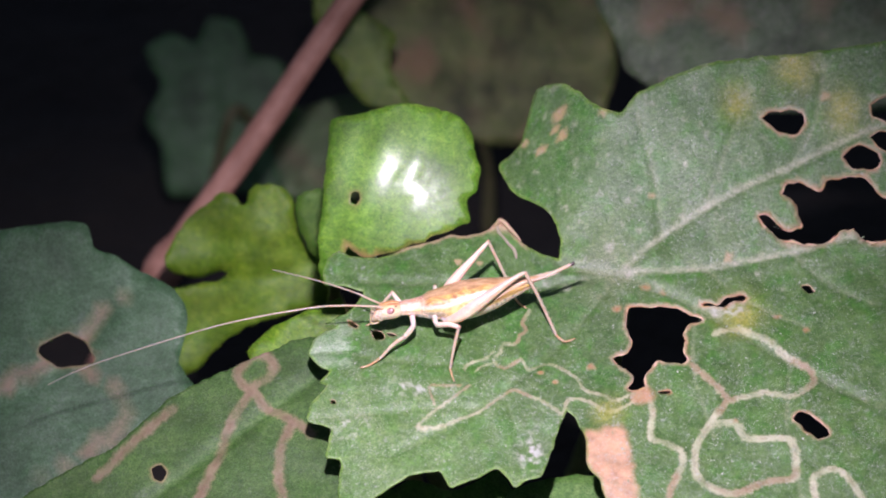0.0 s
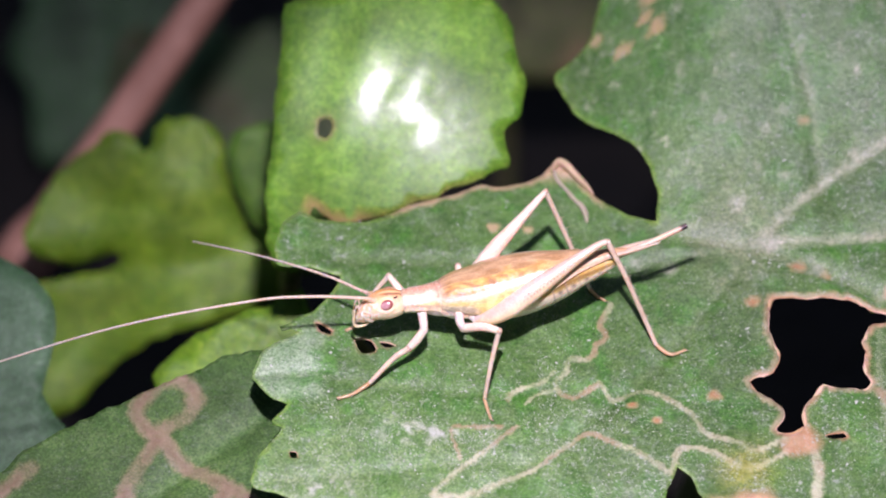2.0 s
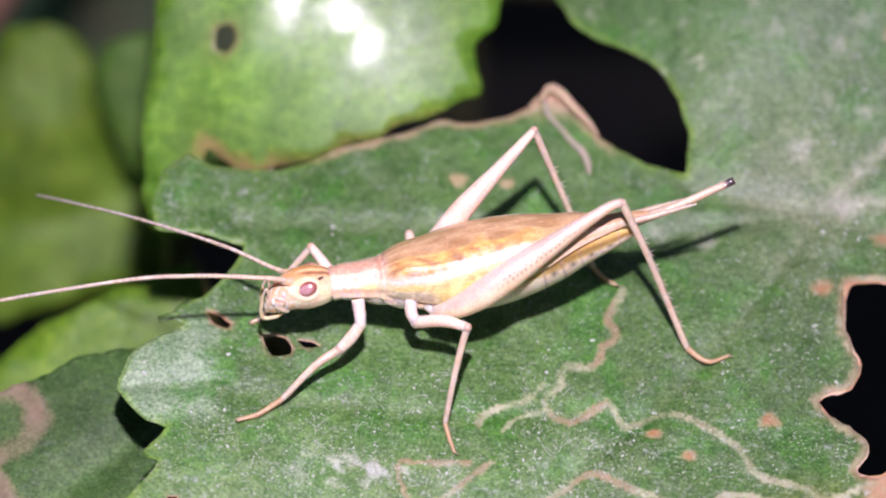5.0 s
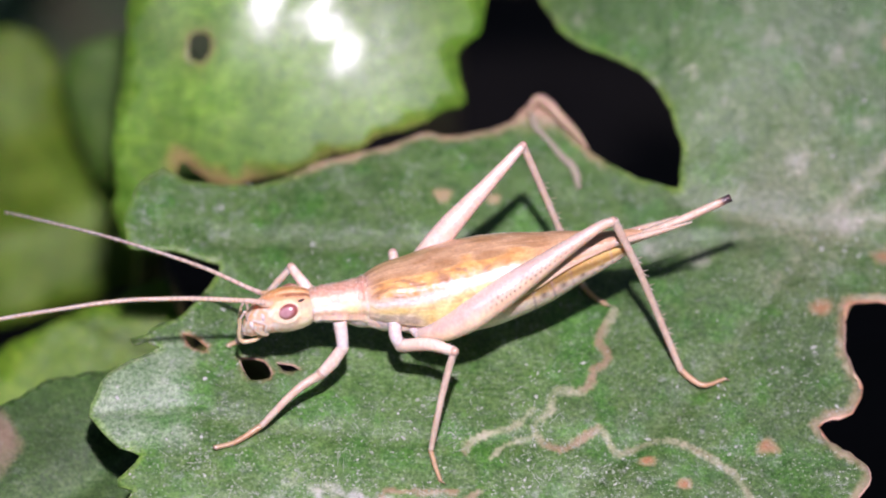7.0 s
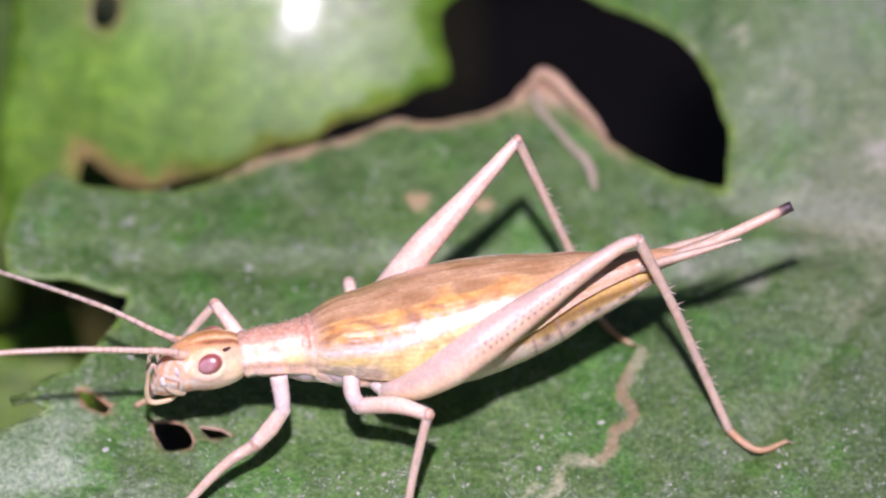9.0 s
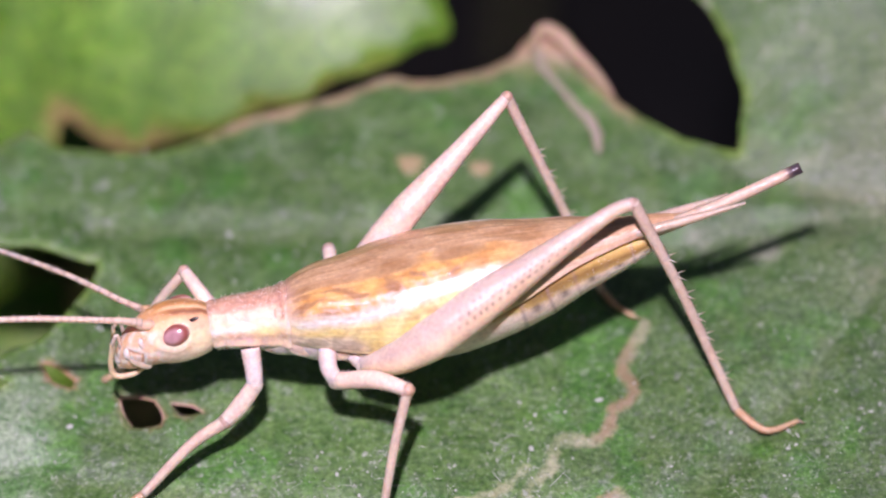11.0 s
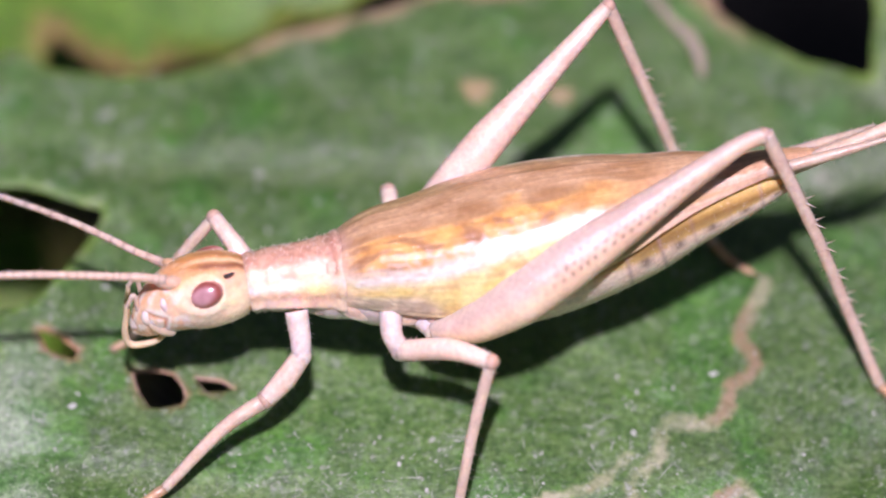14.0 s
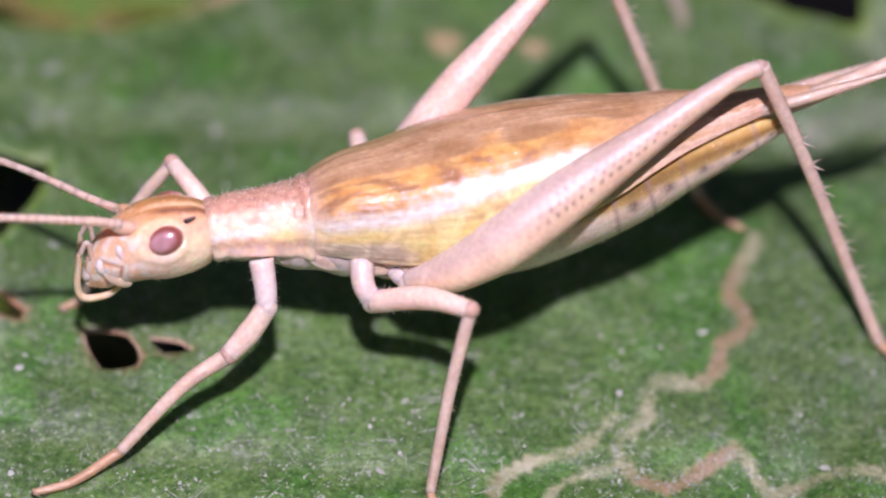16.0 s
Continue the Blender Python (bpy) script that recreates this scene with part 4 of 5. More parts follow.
n = 60
gx, gy = np.meshgrid(np.linspace(-1, 1, n), np.linspace(-1, 1, n))
gx, gy = np.sign(gx) * abs(gx) ** 3 * 3000, np.sign(gy) * abs(gy) ** 3 * 3000
P = np.c_[gx.ravel(), gy.ravel()]
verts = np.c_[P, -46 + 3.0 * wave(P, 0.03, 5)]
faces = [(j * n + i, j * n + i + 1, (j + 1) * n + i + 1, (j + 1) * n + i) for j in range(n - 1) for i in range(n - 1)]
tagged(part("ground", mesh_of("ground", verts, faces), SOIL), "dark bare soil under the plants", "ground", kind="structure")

# ---- the tree cricket ----
cricket = tagged(new("tree_cricket"), "slender pale straw-coloured tree cricket with long antennae, standing on the leaf", "cricket")
cricket.location = (0, -0.0029, -0.0011)
cam.data.dof.focus_object = cricket
CREAM = np.array((0.98, 0.68, 0.455))
PINKISH = np.array((0.84, 0.63, 0.51))


def loft(name, rows, paint, sides=40, arc=(0, 360), per=10, flat=1.0, wide=1.0, bumps=None, hairs=0):
    """Skin over round sections. rows: x, y, z, radius on the midline. Angles run from the back (0) over the camera's side (90) to the belly (180)."""
    rows = np.asarray(rows, float)
    s0 = np.r_[0, np.cumsum(np.linalg.norm(np.diff(rows[:, :3], axis=0), axis=1))]
    dense = curve_through(np.c_[rows], max(s0[-1] / (len(rows) * per), 0.03))
    line, rad = dense[:, :3], np.maximum(dense[:, 3], 0.01)
    tan = np.gradient(line, axis=0)
    tan /= np.linalg.norm(tan, axis=1)[:, None]
    full = arc[1] - arc[0] >= 360
    angs = np.radians(np.linspace(arc[0], arc[1], sides, endpoint=not full))
    v, q = [], []
    n = len(line)
    for i in range(n):
        side = np.cross(tan[i], (0, 0, 1.0))
        side /= np.linalg.norm(side)
        if side[1] > 0:
            side = -side
        up = np.cross(side, tan[i])
        if up[2] < 0:
            up = -up
        for a in angs:
            ca, sa = math.cos(a), math.sin(a)
            k = 1 + bumps(i / (n - 1), (math.degrees(a) + 180) % 360 - 180) if bumps else 1
            v.append(line[i] + rad[i] * k * (ca * up * flat + sa * side * wide))
            q.append((i / (n - 1), math.degrees(a)))
    m = len(angs)
    f = []
    for i in range(n - 1):
        for k in range(m if full else m - 1):
            j = (k + 1) % m
            f.append((i * m + k, i * m + j, (i + 1) * m + j, (i + 1) * m + k))
    if full:
        f.append(tuple(range(m)))
        f.append(tuple((n - 1) * m + k for k in range(m))[::-1])
    # short pale bristles, leaning backwards
    rng = np.random.default_rng(len(v))
    for i, k in zip(rng.integers(2, n - 2, hairs), rng.integers(0, m, hairs)):
        p = v[i * m + k]
        out = (p - line[i]) / (np.linalg.norm(p - line[i]) + 1e-9)
        side = np.cross(tan[i], out)
        tip = p + (out + tan[i] * rng.uniform(-0.6, 0.6)) * rng.uniform(0.035, 0.085)
        b0 = len(v)
        v += [p + side * 0.007 - out * 0.01, p - side * 0.007 - out * 0.01, p + tan[i] * 0.01 - out * 0.01, tip]
        q += [q[i * m + k]] * 4
        f += [(b0, b0 + 1, b0 + 3), (b0 + 1, b0 + 2, b0 + 3), (b0 + 2, b0, b0 + 3)]
    cols = np.clip(np.array([paint(a, b) for a, b in q]), 0, 1)
    if hairs:
        cols[-4 * hairs:] = (0.98, 0.86, 0.76)
    return mesh_of(name, v, f, cols)


def nz(a, b, k=1.0):
    return noise.noise(Vector((a, b, k)))


def mixc(a, b, w):
    w = min(1.0, max(0.0, w))
    return np.asarray(a) * (1 - w) + np.asarray(b) * w


def bump01(x, c, w):
    return math.exp(-((x - c) / w) ** 2)


HEAD = [(-4.75, 0.29, 2.59, 0.47), (-5.09, 0.24, 2.58, 0.68), (-5.57, 0.17, 2.56, 0.79), (-6.03, 0.1, 2.5, 0.77), (-6.42, 0.04, 2.32, 0.66), (-6.75, -0.01, 2.07, 0.51), (-7.0, -0.04, 1.81, 0.33),
        (-7.18, -0.07, 1.65, 0.12)]
PRONOTUM = [(-4.9, 0.27, 2.61, 0.58), (-4.56, 0.32, 2.65, 0.64), (-4.14, 0.38, 2.66, 0.67), (-3.6, 0.46, 2.67, 0.73), (-2.99, 0.55, 2.67, 0.85)]
BODY = [(-3.18, 0.52, 2.68, 0.55), (-2.21, 0.67, 2.74, 0.96), (-1.36, 0.8, 2.72, 1.22), (-0.28, 0.96, 2.72, 1.46), (0.8, 1.12, 2.84, 1.52), (1.88, 1.28, 3.05, 1.41), (2.96, 1.44, 3.29, 1.2),
        (4.03, 1.6, 3.6, 0.9), (5.11, 1.76, 3.85, 0.6), (6.08, 1.9, 4.07, 0.26)]
WINGS = [(-3.39, 0.49, 2.7, 0.66), (-2.96, 0.56, 2.69, 0.83), (-2.22, 0.67, 2.77, 1.12), (-1.36, 0.8, 2.76, 1.32), (-0.28, 0.96, 2.82, 1.55), (0.8, 1.12, 2.96, 1.58), (1.87, 1.28, 3.21, 1.45),
         (2.95, 1.44, 3.46, 1.21), (4.02, 1.59, 3.81, 0.9), (5.09, 1.75, 4.09, 0.56), (6.06, 1.9, 4.38, 0.32), (6.7, 1.99, 4.53, 0.11)]


# sutures of the face: place along the head, lean, from and to degrees
SUTURES = ((0.70, -0.0026, 34, 84), (0.78, 0.0012, 58, 118), (0.60, 0.0030, 70, 130))


def paint_head(s, a):
    b = (a + 180) % 360 - 180
    u, v = s * 3.6, b * 0.013
    c = CREAM * (1 + 0.10 * nz(u * 3, v * 4))
    # orange crown between the feelers, two brown bands on the back of it
    c = mixc(c, (0.66, 0.33, 0.11), 0.8 * bump01(b, -4, 34) * smoothstep(0.66, 0.40, s) + 0.35 * bump01(b, -6, 40))
    c = mixc(c, (0.98, 0.68, 0.40), 0.85 * bump01(b, 2 + 3 * nz(u * 4, 1.0), 5) * smoothstep(0.5, 0.4, s))
    for at, wide in ((-14, 6.0), (15, 6.5)):
        c = mixc(c, (0.26, 0.10, 0.06), (0.9 if at > 0 else 0.55) * bump01(b, at + 4 * nz(u * 3, at), wide) * smoothstep(0.44, 0.34, s) * smoothstep(0.02, 0.10, s))
    c = mixc(c, (0.92, 0.50, 0.20), 0.65 * bump01(b, 34, 12) * bump01(s, 0.44, 0.16))
    # yellow cheek behind the eye, paler under it
    c = mixc(c, (1.0, 0.84, 0.52), 0.8 * bump01(s, 0.20, 0.15) * smoothstep(46, 66, b) * smoothstep(150, 120, b))
    c = mixc(c, (1.0, 0.84, 0.66), 0.7 * bump01(s, 0.40, 0.16) * bump01(b, 100, 24))
    # rose and amber clouding of the face
    c = mixc(c, (0.93, 0.55, 0.30), 0.75 * smoothstep(-0.05, 0.30, nz(u * 2.6, v * 3.4, 15)) * smoothstep(0.45, 0.62, s))
    c = mixc(c, (1.0, 0.86, 0.74), 0.8 * smoothstep(0.05, 0.30, nz(u * 3.4, v * 4.0, 27)) * smoothstep(0.42, 0.55, s))
    c = mixc(c, (0.86, 0.48, 0.27), 0.5 * bump01(s, 0.86, 0.10) * smoothstep(60, 90, b))
    for at, lean, lo, hi in SUTURES:      # pale ridges beside the sutures of the face
        k = smoothstep(lo, lo + 10, b) * smoothstep(hi, hi - 14, b) * (1.0 + 0.5 * nz(s * 7, b * 0.06, 6))
        c = mixc(c, (1.0, 0.92, 0.84), 0.95 * bump01(s, at - 0.03 + lean * (b - 60), 0.024) * k)
        c = mixc(c, (0.58, 0.25, 0.12), 0.75 * bump01(s, at + lean * (b - 60), 0.014) * k)
    return c


def paint_pronotum(s, a):
    b = (a + 180) % 360 - 180
    u, v = s * 1.95, b * 0.0125
    c = CREAM * (1.0 + 0.12 * nz(u * 5, v * 5))
    back = smoothstep(50, 26, abs(b + 6) + 10 * nz(u * 4, v * 6, 3))
    c = mixc(c, mixc((0.50, 0.27, 0.19), (0.70, 0.42, 0.30), 0.5 + 1.1 * nz(u * 7, v * 7, 8)), 0.92 * back)
    c = mixc(c, (0.80, 0.50, 0.36), 0.6 * bump01(b, 44 + 6 * nz(u * 5, 0.4), 8))
    c = mixc(c, (1.0, 0.90, 0.80), 0.8 * bump01(b, 70 - 6 * s, 8))
    c = mixc(c, (1.0, 0.82, 0.34), 0.8 * bump01(b, 74, 13) * bump01(s, 0.72, 0.18))
    c = mixc(c, (0.62, 0.40, 0.36), 0.7 * bump01(b, 52, 7) * (bump01(s, 0.40, 0.09) - 0.8 * bump01(s, 0.40, 0.04)))      # small oval scar
    c = mixc(c, (0.70, 0.53, 0.52), 0.75 * smoothstep(0.0, 0.3, nz(u * 4, v * 5, 7) + 0.18) * bump01(b, 100, 12) * bump01(s, 0.42, 0.28))
    c = mixc(c, (1.0, 0.88, 0.76), 0.8 * bump01(b, 120, 8))
    c = mixc(c, (0.55, 0.28, 0.20), 0.8 * bump01(s, 0.90, 0.035) * smoothstep(62, 46, abs(b)))
    return c


def paint_body(s, a):
    b = abs((a + 180) % 360 - 180)
    c = mixc((0.90, 0.66, 0.25), (0.26, 0.155, 0.05), bump01(b, 78, 14) * smoothstep(0.42, 0.55, s))
    c = mixc(c, (0.80, 0.50, 0.16), 0.5 * bump01(b, 66, 12))
    edge = 93 + 4 * nz(s * 30, 0.2)
    c = mixc(c, (1.0, 0.80, 0.62), smoothstep(edge - 4, edge + 4, b))
    seg = abs((s * 13) % 1 - 0.5) * 2
    c = mixc(c, (0.42, 0.28, 0.26), 0.7 * smoothstep(0.86, 1.0, seg) * smoothstep(0.5, 0.6, s))
    c = mixc(c, (0.07, 0.045, 0.04), 0.9 * bump01((s * 13) % 1, 0.5, 0.17) * bump01(b, 98, 6) * smoothstep(0.58, 0.64, s))
    c = mixc(c, (0.74, 0.62, 0.58), 0.75 * smoothstep(0.35, 0.2, s) * smoothstep(80, 100, b))
    return c * (1 + 0.12 * nz(s * 30, a * 0.05))


def paint_wing(s, a):
    """Amber back, white stripe falling towards the neck, luminous yellow with brown blots under it, glassy front corner."""
    b = abs(a)
    u, v = s * 10.5, b * 0.024
    n1, n2, n3 = nz(u * 1.1, v * 3.2, 2), nz(u * 2.6, v * 5.0, 9), nz(u * 6.5, v * 9.0, 4)
    stripe = 45 + 24 * smoothstep(0.52, 0.04, s)
    # back
    back = mixc((0.46, 0.25, 0.115), (0.64, 0.39, 0.21), 0.5 + 1.2 * n1)
    amber = mixc((0.72, 0.34, 0.10), (0.98, 0.55, 0.17), 0.4 + 1.2 * n2)
    amber = mixc(amber, (0.66, 0.38, 0.22), smoothstep(0.48, 0.75, s))
    amber = mixc(amber, (0.30, 0.14, 0.085), 0.7 * smoothstep(-0.05, 0.4, nz(u * 1.8, v * 4.5, 31) + 0.35 * n3) * smoothstep(0.62, 0.40, s))
    c = mixc(back, amber, smoothstep(0.26, 0.52, b / stripe + 0.3 * n1))
    if a < 0:
        c = back
    c = mixc(c, (0.86, 0.52, 0.40), 0.7 * bump01(b, stripe - 13, 4) * smoothstep(-0.1, 0.2, n3) * smoothstep(0.5, 0.3, s))
    # flank
    flank = mixc((1.0, 0.74, 0.25), (0.95, 0.62, 0.42), smoothstep(0.48, 0.70, s))
    flank = mixc(flank, (0.78, 0.46, 0.22), 0.7 * bump01(b, stripe + 15, 4.0) * (0.6 + 0.9 * n1))
    flank = mixc(flank, (0.34, 0.18, 0.13), 0.85 * smoothstep(-0.05, 0.3, nz(u * 2.0, v * 3.5, 37) + 0.3 * n3) * bump01(b, stripe + 17, 6) * bump01(s, 0.48, 0.13))
    flank = mixc(flank, (1.0, 0.86, 0.36), 0.95 * smoothstep(-0.30, 0.10, nz(u * 2.2, v * 3, 12)) * bump01(s, 0.34, 0.15))
    glassy = mixc((0.58, 0.46, 0.36), (0.95, 0.78, 0.56), smoothstep(-0.05, 0.3, nz(u * 3.5, v * 4, 13)))
    glassy = mixc(glassy, (0.40, 0.30, 0.25), 0.55 * smoothstep(0.80, 0.97, abs((u * 1.3 - v * 2.6 + 0.5 * n2) % 1 - 0.5) * 2))
    flank = mixc(flank, glassy, 0.85 * smoothstep(0.27, 0.17, s + 0.06 * n1) * smoothstep(stripe + 15, stripe + 26, b))
    c = mixc(c, flank, smoothstep(stripe - 6, stripe, b + 4 * n3))
    # stripe
    w = 9.0 - 6 * s + 3 * n2
    c = mixc(c, mixc((1.0, 0.89, 0.74), (0.95, 0.70, 0.55), smoothstep(0.50, 0.72, s)), 1.1 * bump01(b, stripe, w) * smoothstep(0.92, 0.65, s) * (0.95 + 0.4 * n3))
    # raised veins and cross veins
    vein = abs((b / 7.0 + 0.9 * math.sin(s * 3) + 0.4 * n1) % 1 - 0.5) * 2
    c = mixc(c, c * 1.3 + 0.07, 0.45 * smoothstep(0.82, 0.98, vein) * smoothstep(-0.25, 0.15, n2))
    cross = abs((u * 2.2 + v * 2.5 + 0.9 * nz(u, v * 2)) % 1 - 0.5) * 2
    c = mixc(c, c * 1.25 + 0.06, 0.4 * smoothstep(0.9, 0.99, cross) * smoothstep(-0.1, 0.25, n1 + n3))
    c = mixc(c, paint_pronotum(0.82, a), smoothstep(0.09, 0.03, s + 0.02 * n3))
    c = mixc(c, (0.60, 0.36, 0.25), 0.8 * smoothstep(0.78, 0.9, s) * smoothstep(40, 50, b))
    return c * (1 + 0.12 * n3)


def head_relief(s, b):
    """Socket round the eye, sutures of the face, a crease down the crown, small dents."""
    h = 0.016 * nz(s * 9, b * 0.05, 41) + 0.006 * nz(s * 30, b * 0.16, 42)
    for at, lean, lo, hi in SUTURES:
        h -= 0.05 * bump01(s, at + lean * (b - 60), 0.018) * smoothstep(lo, lo + 10, b) * smoothstep(hi, hi - 14, b)
    r = math.hypot((s - 0.38) / 0.13, (b - 58) / 27)
    h += 0.045 * bump01(r, 1.1, 0.25)
    h -= 0.035 * bump01(b, 4, 7) * smoothstep(0.7, 0.5, s) + 0.05 * smoothstep(0.09, 0.0, s)
    return h + 0.05 * bump01(s, 0.72, 0.10) * bump01(b, 55, 30)


def pronotum_relief(s, b):
    """A saddle with a rolled front and hind rim, dents on the back and a flared lower edge."""
    h = 0.030 * nz(s * 5, b * 0.035, 51) + 0.012 * nz(s * 17, b * 0.12, 52)
    h += 0.045 * (bump01(s, 0.05, 0.045) + bump01(s, 0.95, 0.05)) - 0.03 * (bump01(s, 0.15, 0.05) + bump01(s, 0.85, 0.05))
    h -= 0.05 * bump01(s, 0.42, 0.05) * bump01(b, 52, 8)
    return h - 0.04 * bump01(b, 94, 10) + 0.05 * bump01(b, 112, 9)


head = part("head", loft("head", HEAD, paint_head, 140, per=24, wide=0.98, bumps=head_relief, hairs=260), CUTICLE, cricket)
part("pronotum", loft("pronotum", PRONOTUM, paint_pronotum, 120, per=24, bumps=pronotum_relief, hairs=900), CUTICLE, cricket, "cream pronotum with a darker back")
part("abdomen", loft("abdomen", BODY, paint_body, 64, per=12, wide=0.97, hairs=1400), CUTICLE, cricket, "pale yellow abdomen with small dark spots")


def wing(name, lo, hi, lift):
    rows = [(x, y, z + lift, r + lift) for x, y, z, r in WINGS]
    rows = np.asarray(rows)
    dense = curve_through(rows, 0.055)
    line, rad = dense[:, :3], np.maximum(dense[:, 3], 0.02)
    tan = np.gradient(line, axis=0)
    tan /= np.linalg.norm(tan, axis=1)[:, None]
    n, m = len(line), 120
    v, q = [], []
    for i in range(n):
        s = i / (n - 1)
        side = np.cross(tan[i], (0, 0, 1.0))
        side /= np.linalg.norm(side)
        if side[1] > 0:
            side = -side
        up = np.cross(side, tan[i])
        if up[2] < 0:
            up = -up
        edge = 112 - 46 * smoothstep(0.15, 0.95, s)
        a0, a1 = (lo, math.copysign(edge, hi)) if hi > 0 else (math.copysign(edge, lo), hi)
        for k in range(m):
            a = a0 + (a1 - a0) * k / (m - 1)
            r = rad[i] * (1 + 0.05 * bump01(abs(a), 50, 14) - 0.05 * bump01(a, 0, 25) + 0.005 * max(0.0, math.cos((abs(a) / 6.0 + 0.5 * math.sin(s * 3)) * 2 * math.pi + math.pi)) ** 6 + 0.010 * nz(s * 14, abs(a) * 0.12, 4))
            w = math.radians(a)
            v.append(line[i] + r * (math.cos(w) * up + math.sin(w) * side))
            q.append((s, a))
    f = [(i * m + k, i * m + k + 1, (i + 1) * m + k + 1, (i + 1) * m + k) for i in range(n - 1) for k in range(m - 1)]
    ob = part(name, mesh_of(name, v, f, np.clip([paint_wing(*p) for p in q], 0, 1)), WING, cricket, "folded wing, amber-brown above with a white stripe along its side")
    mod = ob.modifiers.new("thickness", "SOLIDIFY")
    mod.thickness, mod.offset = 0.00004, -1
    return ob


wing("wing", -14, 100, 0.03)
wing("wing", -100, 12, 0.0)


# head details
def ball(name, centre, axes, turn=(0, 0, 0), colour=(0.5, 0.3, 0.3), seg=24, rings=16, paint=None):
    R = np.array(Euler([radians(t) for t in turn]).to_matrix())
    v, f, unit = [], [], []
    for i in range(rings + 1):
        th = math.pi * i / rings
        for k in range(seg):
            ph = 2 * math.pi * k / seg
            p = np.array((math.sin(th) * math.cos(ph), math.sin(th) * math.sin(ph), math.cos(th)))
            unit.append(p)
            v.append(R @ (p * axes) + centre)
    for i in range(rings):
        for k in range(seg):
            j = (k + 1) % seg
            f.append((i * seg + k, (i + 1) * seg + k, (i + 1) * seg + j, i * seg + j))
    return mesh_of(name, v, f, np.array([paint(p) for p in unit]) if paint else np.tile(colour, (len(v), 1)))


def paint_eye(p):
    """Dark red towards the rim, paler and clouded in the middle."""
    rim = math.hypot(p[0], p[2])
    c = mixc((0.50, 0.28, 0.29), (0.30, 0.085, 0.065), smoothstep(0.45, 0.85, rim + 0.15 * nz(p[0] * 2, p[2] * 2, 5)))
    return mixc(c, (0.62, 0.40, 0.36), 0.7 * smoothstep(0.93, 1.0, rim))


part("eye", ball("eye", (-5.70, -0.44, 2.90), (0.385, 0.22, 0.275), (-30, -26, 0), seg=40, rings=26, paint=paint_eye), EYE, cricket, "glossy dull-red compound eye")
part("eye", ball("eye", (-5.70, 0.72, 2.90), (0.385, 0.22, 0.275), (30, -26, 0), seg=40, rings=26, paint=paint_eye), EYE, cricket, "glossy dull-red compound eye")
part("eye_mark", ball("eye_mark", (-5.27, -0.22, 3.20), (0.17, 0.035, 0.05), (-40, -24, 8), (0.03, 0.02, 0.02)), CUTICLE, cricket, "short black streak behind the eye")


def paint_antenna(s, a):
    c = mixc((0.80, 0.55, 0.42), (0.66, 0.50, 0.42), s * 2)
    ringed = abs((s * 150) % 1 - 0.5) * 2
    return mixc(c, c * 0.72, smoothstep(0.55, 0.9, ringed))


NEAR_ANT = [(-6.5, -0.33, 3.2), (-7.31, -0.5, 3.42), (-9.71, -0.9, 3.79), (-12.63, -1.35, 3.82), (-19.24, -2.0, 2.72), (-26.31, -2.6, 0.53), (-31.05, -3.1, -1.14), (-34.15, -3.6, -2.56)]
FAR_ANT = [(-6.38, 0.38, 2.96), (-7.04, 0.8, 2.93), (-8.82, 1.8, 3.12), (-11.81, 3.4, 3.04), (-14.3, 5.0, 2.55), (-15.8, 6.1, 2.1)]
for pts in (NEAR_ANT, FAR_ANT):
    r = np.interp(np.linspace(0, 1, len(pts)), [0, 0.15, 1], [0.105, 0.085, 0.03])
    part("antenna", tube("antenna", pts, r, 10, step=0.06, wobble=0.05, paint=paint_antenna, hairs=500), LIMB, cricket, "long thin ringed antenna")
part("antenna_base", ball("antenna_base", (-6.40, -0.30, 3.10), (0.34, 0.13, 0.14), (0, 14, 12), (0.82, 0.52, 0.36)), CUTICLE, cricket)
part("antenna_base", ball("antenna_base", (-6.30, 0.36, 2.97), (0.34, 0.13, 0.14), (0, 6, -24), (0.72, 0.42, 0.24)), CUTICLE, cricket)
part("cheek", ball("cheek", (-6.40, -0.40, 2.62), (0.25, 0.10, 0.20), (-38, 30, 12), (0.90, 0.68, 0.60), 32, 20), CUTICLE, cricket)
part("face_plate", ball("face_plate", (-6.84, -0.34, 2.26), (0.19, 0.13, 0.20), (-25, 38, 20), (0.97, 0.80, 0.66), 32, 20), CUTICLE, cricket)
part("mandible", ball("mandible", (-6.60, -0.40, 2.02), (0.34, 0.12, 0.17), (-10, 38, 8), (0.95, 0.66, 0.46), 32, 20), CUTICLE, cricket)
part("upper_lip", ball("upper_lip", (-7.08, -0.02, 1.96), (0.15, 0.28, 0.30), (0, 35, 0), (0.88, 0.74, 0.62)), CUTICLE, cricket)
for dy in (-0.2, 0.45):
    part("palp", tube("palp", [(-7.06, dy, 2.15), (-7.15, dy - 0.05, 2.72), (-7.30, dy - 0.05, 2.42)], [0.05, 0.055, 0.05], 8, (0.78, 0.54, 0.42), step=0.06), LIMB, cricket)
    part("palp", tube("palp", [(-7.30, dy - 0.05, 2.46), (-7.37, dy, 1.68), (-7.24, dy, 1.38), (-6.81, dy, 1.45), (-6.57, dy, 1.64)], [0.05, 0.075, 0.08, 0.07, 0.05], 8, (0.86, 0.58, 0.36), step=0.06),
         LIMB, cricket)


